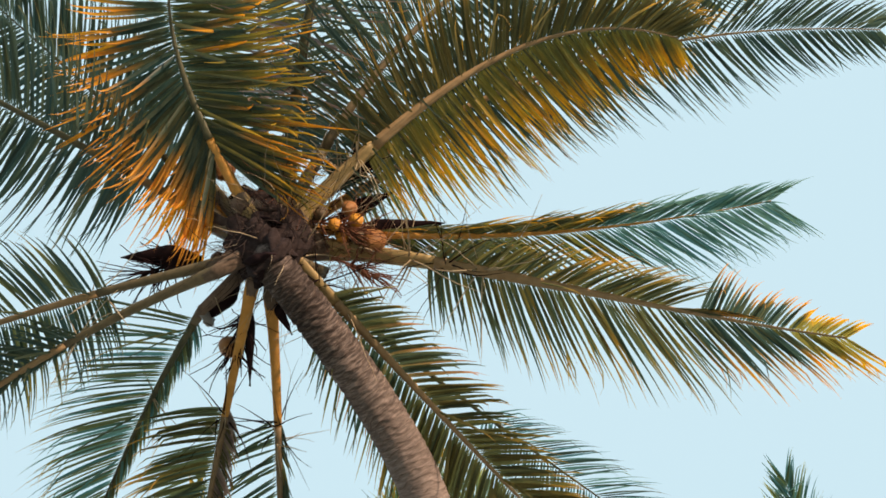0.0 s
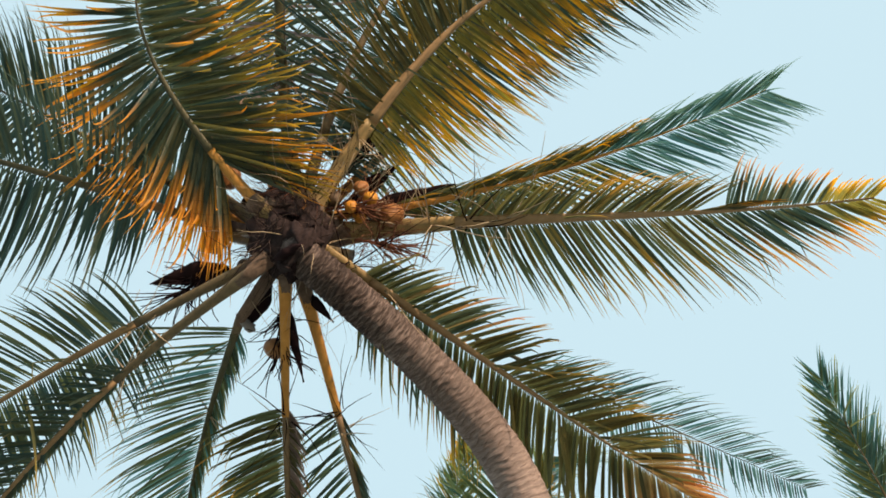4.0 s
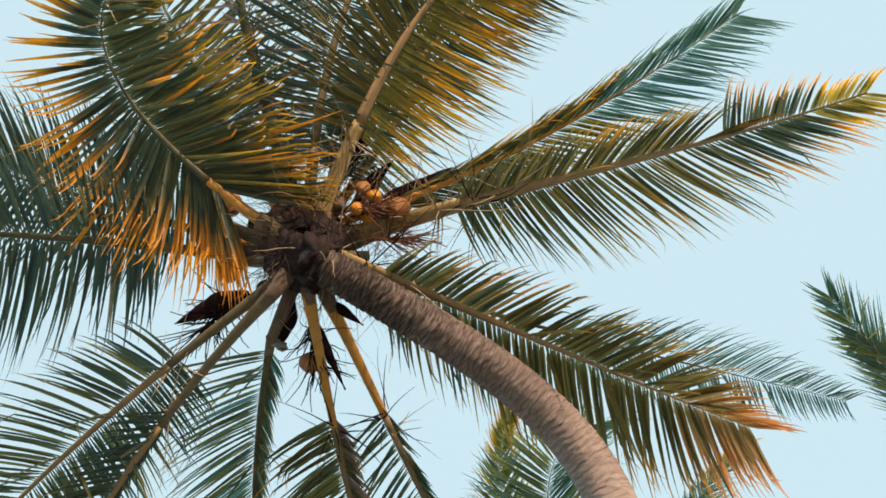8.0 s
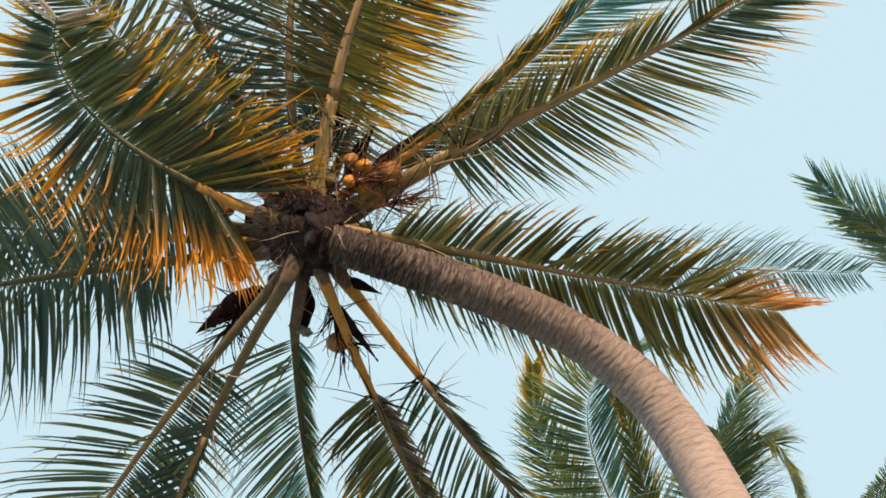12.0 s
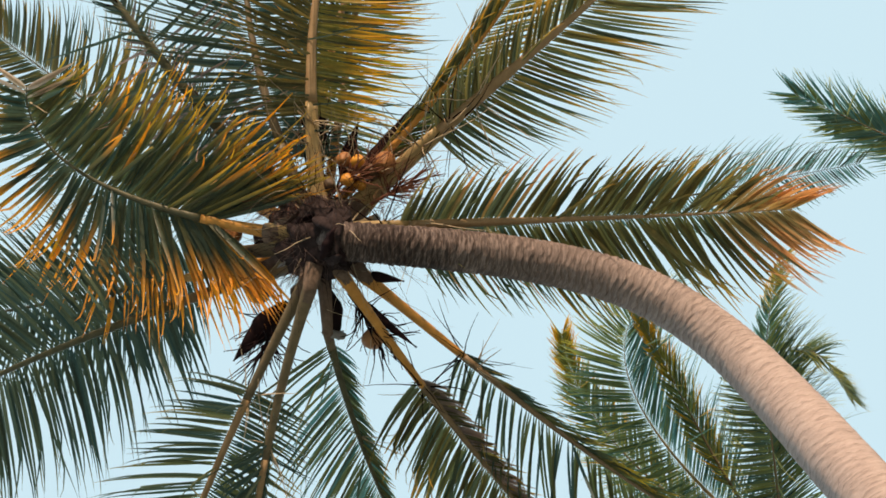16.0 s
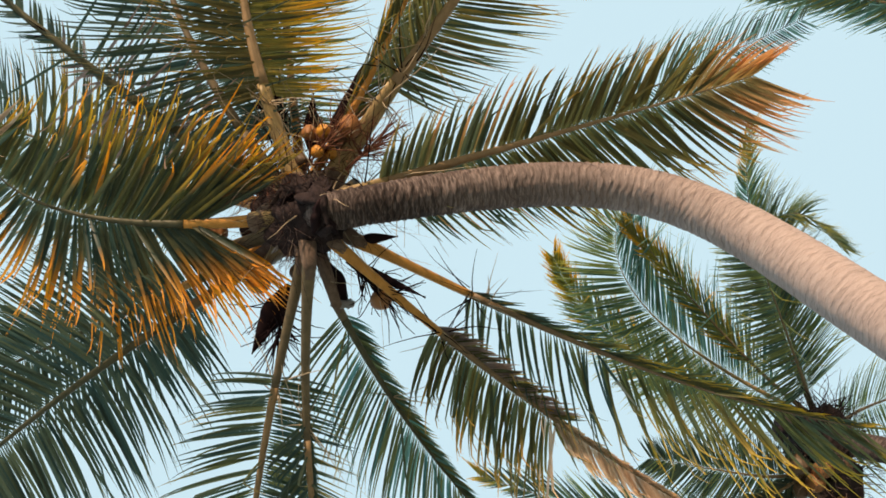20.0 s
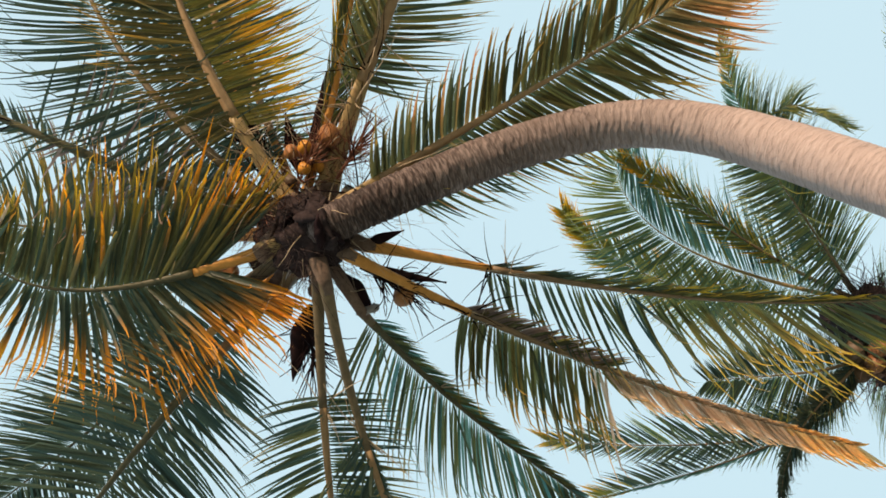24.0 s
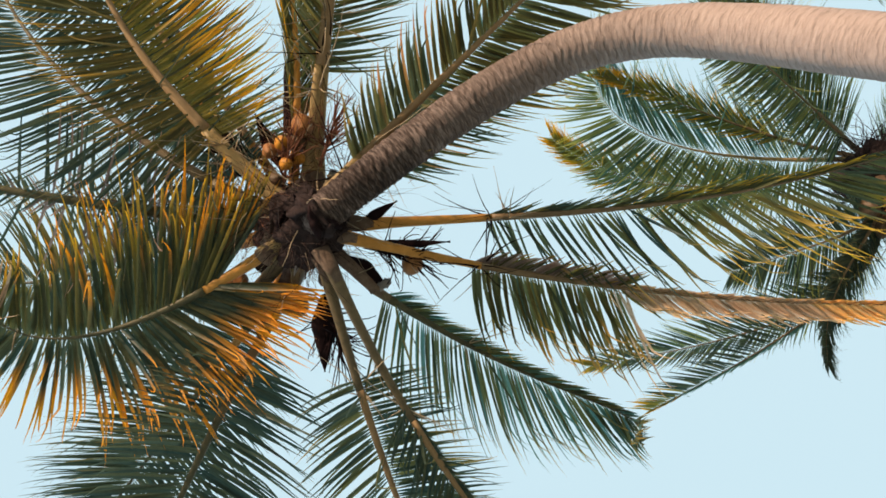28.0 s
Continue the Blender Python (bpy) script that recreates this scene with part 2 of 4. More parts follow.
# ---- building helpers ----
def mesh_from(name, verts, faces, mats, smooth=True, along=None, attr="along"):
    me = bpy.data.meshes.new(name)
    me.from_pydata([tuple(v) for v in verts], [], faces)
    for m in mats:
        me.materials.append(m)
    if smooth:
        me.polygons.foreach_set("use_smooth", [True] * len(me.polygons))
    if along is not None:
        a = me.attributes.new(attr, "FLOAT", "POINT")
        a.data.foreach_set("value", [float(v) for v in along])
    me.update()
    return me


def part(name, me, parent, label=""):
    ob = new(name, me)
    ob.parent = parent
    return tagged(ob, label=label)


def thing(name, base, label, category, group=""):
    ob = new(name)
    ob.empty_display_size = 0.2
    ob.location = base
    return tagged(ob, label, category, group)


def at_root(ob, root):
    """Keeps a part that was built in world metres in its place under a root that stands elsewhere."""
    ob.matrix_parent_inverse = root.matrix_basis.inverted()
    return ob


def bezier(ctrl, u):
    pts = [Vector(p) for p in ctrl]
    while len(pts) > 1:
        pts = [a.lerp(b, u) for a, b in zip(pts, pts[1:])]
    return pts[0]


def samples(ctrl, count):
    """Points at even steps along a Bezier curve, and its length."""
    fine = [bezier(ctrl, k / 200) for k in range(201)]
    run = [0.0]
    for a, b in zip(fine, fine[1:]):
        run.append(run[-1] + (b - a).length)
    out, k = [], 0
    for n in range(count):
        want = run[-1] * n / (count - 1)
        while k < 199 and run[k + 1] < want:
            k += 1
        f = (want - run[k]) / max(run[k + 1] - run[k], 1e-9)
        out.append(fine[k].lerp(fine[k + 1], min(max(f, 0), 1)))
    return out, run[-1]


def even(points, count):
    run = [0.0]
    for a, b in zip(points, points[1:]):
        run.append(run[-1] + (b - a).length)
    out, k = [], 0
    for n in range(count):
        want = run[-1] * n / (count - 1)
        while k < len(points) - 2 and run[k + 1] < want:
            k += 1
        f = (want - run[k]) / max(run[k + 1] - run[k], 1e-9)
        out.append(points[k].lerp(points[k + 1], min(max(f, 0), 1)))
    return out, run[-1]


def tangents(pts):
    return [(pts[min(k + 1, len(pts) - 1)] - pts[max(k - 1, 0)]).normalized() for k in range(len(pts))]


def frame_along(pts, up):
    """Tangent, normal and side at each point; the normal stays as near to up as it can."""
    out = []
    for t in tangents(pts):
        n = up - t * up.dot(t)
        if n.length < 0.05:
            n = out[-1][1] - t * out[-1][1].dot(t) if out else t.orthogonal()
        n.normalize()
        out.append((t, n, t.cross(n)))
    return out


def tube(pts, radii, sides=8, flat=1.0, up=Vector((0, 0, 1)), wobble=None):
    """A swept tube with closed ends; flat squeezes it along its normal."""
    verts, faces = [], []
    for k, (p, (t, n, s)) in enumerate(zip(pts, frame_along(pts, up))):
        for j in range(sides):
            a = 2 * math.pi * j / sides
            r = radii[k] * (wobble(k, a) if wobble else 1.0)
            verts.append(p + s * (r * math.cos(a)) + n * (r * flat * math.sin(a)))
    for k in range(len(pts) - 1):
        for j in range(sides):
            a, b = k * sides + j, k * sides + (j + 1) % sides
            faces.append((a, b, b + sides, a + sides))
    faces.append(tuple(range(sides - 1, -1, -1)))
    faces.append(tuple(range((len(pts) - 1) * sides, len(pts) * sides)))
    return verts, faces


def strands(seed, count, centre, inner, outer, length, radius, bend, low=-1.0, high=1.0):
    """Loose fibres round a centre, joined into one mesh."""
    rnd = random.Random(seed)
    verts, faces = [], []
    for _ in range(count):
        way = Vector((rnd.gauss(0, 1), rnd.gauss(0, 1), rnd.uniform(low, high))).normalized()
        p = Vector(centre) + way * rnd.uniform(inner, outer)
        way = (way + Vector((rnd.gauss(0, 0.5), rnd.gauss(0, 0.5), rnd.gauss(0, 0.5)))).normalized()
        ln, pts = length * rnd.uniform(0.5, 1.4), []
        turn = Vector((rnd.gauss(0, bend), rnd.gauss(0, bend), rnd.gauss(0, bend) - bend * 0.5))
        for k in range(7):
            pts.append(p.copy())
            p = p + way * (ln / 6)
            way = (way + turn * 0.3 + Vector((rnd.gauss(0, 0.08), rnd.gauss(0, 0.08), rnd.gauss(0, 0.08)))).normalized()
        r = radius * rnd.uniform(0.6, 1.3)
        v, f = tube(pts, [r * (1 - k / 7.5) for k in range(7)], 3)
        o = len(verts)
        verts += v
        faces += [tuple(i + o for i in q) for q in f]
    return verts, faces


# ---- leaflets ----
def blade(droop, sway, kink, rows=9):
    """One folded blade of unit length along x, drooping towards -z: spine points, side and up vectors, half widths."""
    out = []
    p, pitch, yaw = Vector((0, 0, 0)), 0.5 * droop * 0.5, -sway * 0.5
    for k in range(rows):
        u = k / (rows - 1)
        w = min(1.0, 0.2 + u * 6.0) * (1.0 if u < 0.4 else max(0.0, 1 - (u - 0.4) / 0.6) ** 0.95) + 0.02
        side = Vector((-math.sin(yaw), math.cos(yaw), 0))
        out.append((p.copy(), side, Vector((-math.sin(pitch), 0, math.cos(pitch))), w, u))
        pitch -= droop / rows + (0.8 if kink == 1 and k == 5 else 0.0) + (0.12 if u > 0.7 else 0.0) + (0.5 if kink == 2 and u > 0.7 else 0.0)
        yaw += sway / rows * (2.5 if kink == 2 and u > 0.6 else 1.0)
        p = p + Vector((math.cos(pitch) * math.cos(yaw), math.cos(pitch) * math.sin(yaw), math.sin(pitch))) / (rows - 1)
    return out


DROOPS = (0.05, 0.25, 0.5, 0.85, 1.3)
SWAYS = (-0.3, -0.15, 0.0, 0.15, 0.3)
BLADES = {(d, s, j): blade(d, s, j) for d in DROOPS for s in SWAYS for j in (0, 1, 2)}


def blade_geometry(key, length, half, fold=0.3):
    verts, faces, along = [], [], []
    rows = BLADES[key]
    for p, side, upv, w, u in rows:
        h = half * w
        p = p * length
        verts += [p + side * h - upv * h * fold, p, p - side * h - upv * h * fold]
        along += [u] * 3
    for k in range(len(rows) - 1):
        for j in (0, 1):
            a = 3 * k + j
            faces.append((a, a + 1, a + 4, a + 3))
    return verts, faces, along


BLADE_MESH = {}


def blade_mesh(kind, key, length, half):
    """A leaflet's mesh, shared by all leaflets of its look, bend and length class."""
    ln = max(0.15, round(length / 0.12) * 0.12)
    if (kind, key, ln, half) not in BLADE_MESH:
        v, f, a = blade_geometry(key, ln, half)
        BLADE_MESH[kind, key, ln, half] = mesh_from("leaflet", v, f, [LEAF_ONE[kind]], True, a)
    return BLADE_MESH[kind, key, ln, half]


def place_leaflets(pts, start, rnd, spec):
    """Poses of the leaflets along a rachis: (matrix, length, u, side, bend)."""
    frames = frame_along(pts, Vector((0, 0, 1)))
    n, count = len(pts), spec["count"]
    o0, o1 = spec["open"]
    shape = spec["profile"]
    edge = 0
    for k in range(count):
        u = ((k + 0.5) / count) ** spec["crowd"]
        if k == edge:
            edge, lean = k + rnd.randint(3, 8), {-1: rnd.gauss(0, 1.1), 1: rnd.gauss(0, 1.1)}
            middle, draw = (k + edge - 1) / 2, {-1: rnd.uniform(0.0, spec["bunch"]), 1: rnd.uniform(0.0, spec["bunch"])}
        for side in spec["sides"]:
            if rnd.random() < spec["gaps"]:
                continue
            f = (start + (1 - start) * min(1.0, max(0.0, u + rnd.uniform(-0.12, 0.12) / count))) * (n - 1)
            i = min(int(f), n - 2)
            p = pts[i].lerp(pts[i + 1], f - i)
            t, nn, s = frames[i]
            o = o0 + (o1 - o0) * u ** 0.7
            a = radians(o * spec["side_open"].get(side, 1.0) + lean[side] + draw[side] * (k - middle) + rnd.gauss(0, spec["stray"]))
            if spec["flare"] and side == spec["flare"][0] and u > spec["flare"][1] - 0.08:
                # past a fold in the frond the leaflets of this side stand out again
                if u < spec["flare"][1]:
                    a *= 0.35
                else:
                    a = radians(spec["flare"][2] * (1 - 0.4 * (u - spec["flare"][1]) / (1 - spec["flare"][1])) + rnd.gauss(0, 2))
            shut = spec["fold"] and u > spec["fold"][0] + rnd.gauss(0, 0.04)
            if shut:
                a *= spec["fold"][1]
            way = t * math.cos(a) + s * (side * math.sin(a)) + nn * (spec["lift"] + rnd.gauss(0, 0.035))
            way.z -= spec["gravity"] * rnd.uniform(0.85, 1.15) + (rnd.uniform(0.3, 1.2) if rnd.random() < spec["limp"] else 0.0)
            if spec["sag"] and u > spec["sag"][0]:
                way.z -= spec["sag"][1] * (u - spec["sag"][0]) / (1 - spec["sag"][0])
            way.normalize()
            z = nn * 0.7 + Vector((0, 0, 1)) * 0.5
            z = (z - way * z.dot(way)).normalized()
            y = z.cross(way)
            k0, k1, k2 = shape
            prof = min(1.0, k0 + (1 - k0) * u / 0.25) if u < 0.25 else 1.0 - max(0.0, u - k1) / (1 - k1) * (1 - k2)
            ln = spec["length"] * prof * (rnd.uniform(0.86, 1.08) - spec["uneven"] * rnd.random() ** 2) * spec["side_length"].get(side, 1.0) * (spec["fold"][2] if shut else 1.0)
            rot = Matrix((way, y, z)).transposed() @ Matrix.Rotation(rnd.gauss(0, 0.16), 3, "X")
            d = min(DROOPS, key=lambda v: abs(v - (spec["droop"] + rnd.gauss(0, 0.11))))
            bent = rnd.random()
            key = (d, side * rnd.choice((0.0, 0.0, 0.15, 0.15, 0.15, 0.3)) if spec["arc"] else 0.0, 1 if bent < spec["kinks"] else 2 if bent < 3 * spec["kinks"] else 0)
            yield Matrix.Translation(p) @ rot.to_4x4(), ln, u, side, key


USUAL = dict(start=0.25, length=0.72, count=128, bunch=0.4, stray=1.6, kind="green", tails=(), other=None, side_kind={}, side_open={}, side_length={},
             open=(80, 30), profile=(0.6, 0.5, 0.42), droop=0.3, lift=0.05, gaps=0.03, fold=None, flare=None, arc=True, sides=(-1, 1), gravity=0.1, kinks=0.09, limp=0.05,
             petiole=PETIOLE_SUNLIT, rachis=RACHIS, wide=0.082, wisps=(), single=0, sag=None, uneven=0.0, crowd=1.0, half=0.0107, label="")


def frond(root, hub, ctrl, seed, **given):
    """One frond: a petiole that narrows into a rachis, and a row of leaflets on each side. kind: the look of its leaflets,
    side_kind: another look on one side, tails: (u, kind) past which they look different, other: (kind, share) strewn among them."""
    spec = {**USUAL, **given}
    rnd = random.Random(seed)
    pts, total = samples(ctrl, 44)
    hub = Vector(hub)
    near = hub.lerp(pts[0], 0.3)
    if (pts[0] - near).length > 0.05:
        lead = [near.lerp(pts[0], k / 4) for k in range(4)]
    else:
        lead = []
    start, wide = spec["start"], spec["wide"]
    radii = []
    for k in range(len(pts)):
        u = k / (len(pts) - 1)
        flare = max(0.0, 1 - u / 0.09)
        radii.append(wide * (0.50 * (1 - u) ** 1.6 + 0.05 + flare ** 1.5 * 0.15))
    cut = int(start * (len(pts) - 1)) + 1
    v, f = tube(lead + pts[: cut + 1], [radii[0] * (1.12 + 0.06 * (3 - k)) for k in range(len(lead))] + radii[: cut + 1], 10, 0.55)
    ob = at_root(part("frond", mesh_from("frond_petiole", v, f, [spec["petiole"]]), root, spec["label"]), root)
    run, thick = lead + pts[:2], [radii[0] * (1.12 + 0.06 * (3 - k)) for k in range(len(lead))] + radii[:2]
    v, f = tube(run, [r * (1.2 - 0.26 * k / (len(run) - 1)) for k, r in enumerate(thick)], 12, 0.6)
    part("leaf_base", mesh_from("leaf_base", v, f, [FIBRE_PALE]), ob)
    v, f = tube(pts[cut:], radii[cut:], 8, 0.7)
    part("rachis", mesh_from("rachis", v, f, [spec["rachis"]]), ob)
    kinds, singles = list(LEAF), 0
    verts, faces, along, which = [], [], [], []
    for m, ln, u, side, key in place_leaflets(pts, start * 0.95, rnd, spec):
        kind = spec["side_kind"].get(side, spec["kind"])
        if spec["other"] and rnd.random() < spec["other"][1]:
            kind = spec["other"][0]
        for limit, name in spec["tails"]:
            if u > limit + rnd.gauss(0, 0.03):
                kind = name
        if singles < spec["single"]:
            singles += 1
            leaf = new("leaflet", blade_mesh(kind, key, ln, round(spec["half"] * rnd.choice((0.8, 1.0, 1.12)), 4)))
            leaf.parent = ob
            leaf.matrix_basis = m
        else:
            bv, bf, ba = blade_geometry(key, ln, spec["half"] * rnd.uniform(0.85, 1.12))
            o = len(verts)
            verts += [m @ p for p in bv]
            faces += [tuple(i + o for i in q) for q in bf]
            along += ba
            which += [kinds.index(kind)] * len(bf)
    if verts:
        me = mesh_from("foliage", verts, faces, [LEAF[k] for k in kinds], True, along)
        me.polygons.foreach_set("material_index", which)
        tagged(part("foliage", me, ob), kind="stuff")
    for k, (u, count, length, mat) in enumerate(spec["wisps"]):
        v, f = strands(seed * 7 + k, max(6, count // 2), pts[int(u * (len(pts) - 1))], 0.0, 0.06, length, 0.0058, 0.06)
        tagged(part("frayed_fibre", mesh_from("frayed_fibre", v, f, [mat]), ob), kind="stuff")
    return ob


# ---- ground ----
def ground():
    n, size = 40, 900.0
    verts, faces = [], []
    for j in range(n + 1):
        for i in range(n + 1):
            x, y = (2 * i / n - 1), (2 * j / n - 1)
            x, y = size * x * abs(x), size * y * abs(y)
            h = 0.08 * noise.noise(Vector((x * 0.15, y * 0.15, 0))) if max(abs(x), abs(y)) < 60 else 0.0
            verts.append((x, y, h - 0.05))
    for j in range(n):
        for i in range(n):
            a = j * (n + 1) + i
            faces.append((a, a + 1, a + n + 2, a + n + 1))
    # out of view; its assumed pale sand bounces light onto the undersides
    ob = new("ground", mesh_from("ground", verts, faces, [ground_material()]))
    return tagged(ob, "unseen ground under the palms, assumed sandy and kept pale to bounce light", "ground", kind="structure")


ground()


# ---- the main palm ----
HUB = Vector((0.00, 0.00, 7.17))


def trunk_mesh(line, r_top, r_low, rings, sides, seed, pitch=0.050):
    """A palm trunk with uneven leaf-scar rings: a saw-toothed radius whose steps wander round the trunk and fade with age."""
    pts, total = even(line, rings)
    fr = frame_along(pts, Vector((1, 0, 0.2)))
    verts, faces, ring, age, bark = [], [], [], [], []
    for k, (p, (t, n, s)) in enumerate(zip(pts, fr)):
        u = k / (rings - 1)
        d = u * total
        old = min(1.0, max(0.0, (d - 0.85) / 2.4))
        r0 = r_top + (r_low - r_top) * min(1.0, d / 3.6) + 0.10 * max(0.0, u - 0.9) / 0.1
        if d < 0.3:
            r0 *= 0.75 + 0.25 * d / 0.3
        for j in range(sides):
            a = 2 * math.pi * j / sides
            q = Vector((math.cos(a) * 1.1, math.sin(a) * 1.1, d * 3.1 + seed))
            drift = 1.0 * noise.noise(q) + 0.45 * noise.noise(q * 2.7)
            step = (d / pitch + drift) % 1.0
            grow = 0.014 * (1 - 0.74 * old)
            r = r0 + grow * (step - 0.5) * (0.7 + 0.9 * noise.noise(q * 2.1)) + 0.006 * (1 - 0.6 * old) * noise.noise(q * 3.3) + 0.003 * noise.noise(Vector((a * 7, d * 40, seed)))
            verts.append(p + s * (r * math.cos(a)) + n * (r * math.sin(a)))
            ring.append(d / pitch + drift)
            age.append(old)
            bark += [math.cos(a) * r0 * 3, math.sin(a) * r0 * 3, d]
    for k in range(rings - 1):
        for j in range(sides):
            a, b = k * sides + j, k * sides + (j + 1) % sides
            faces.append((a, b, b + sides, a + sides))
    faces.append(tuple(range(sides - 1, -1, -1)))
    faces.append(tuple(range((rings - 1) * sides, rings * sides)))
    me = mesh_from("trunk", verts, faces, [BARK], True, ring, "ring")
    me.attributes.new("age", "FLOAT", "POINT").data.foreach_set("value", age)
    me.attributes.new("bark", "FLOAT_VECTOR", "POINT").data.foreach_set("vector", bark)
    return me


palm = thing("coconut_palm", (-0.52, 1.90, 0), "tall leaning coconut palm with a curved ringed grey-brown trunk", "palm tree", "coconut palms")
TRUNK_TOP = [(-0.04, -0.01, 6.81), (0.62, 1.15, 6.43), (0.91, 1.77, 6.12), (0.77, 2.01, 5.72), (0.38, 2.05, 5.00), (-0.06, 1.99, 3.82)]
foot = Vector(TRUNK_TOP[-1])
TRUNK_LOW = [foot, foot * 2 - Vector(TRUNK_TOP[-2]), (-0.55, 1.92, 1.0), (-0.52, 1.90, -0.15)]
line = [Vector((-0.104, 0.008, 7.117))] + samples(TRUNK_TOP, 60)[0] + samples(TRUNK_LOW, 40)[0][1:]
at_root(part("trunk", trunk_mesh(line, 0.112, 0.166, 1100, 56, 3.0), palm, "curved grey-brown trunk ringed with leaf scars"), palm)

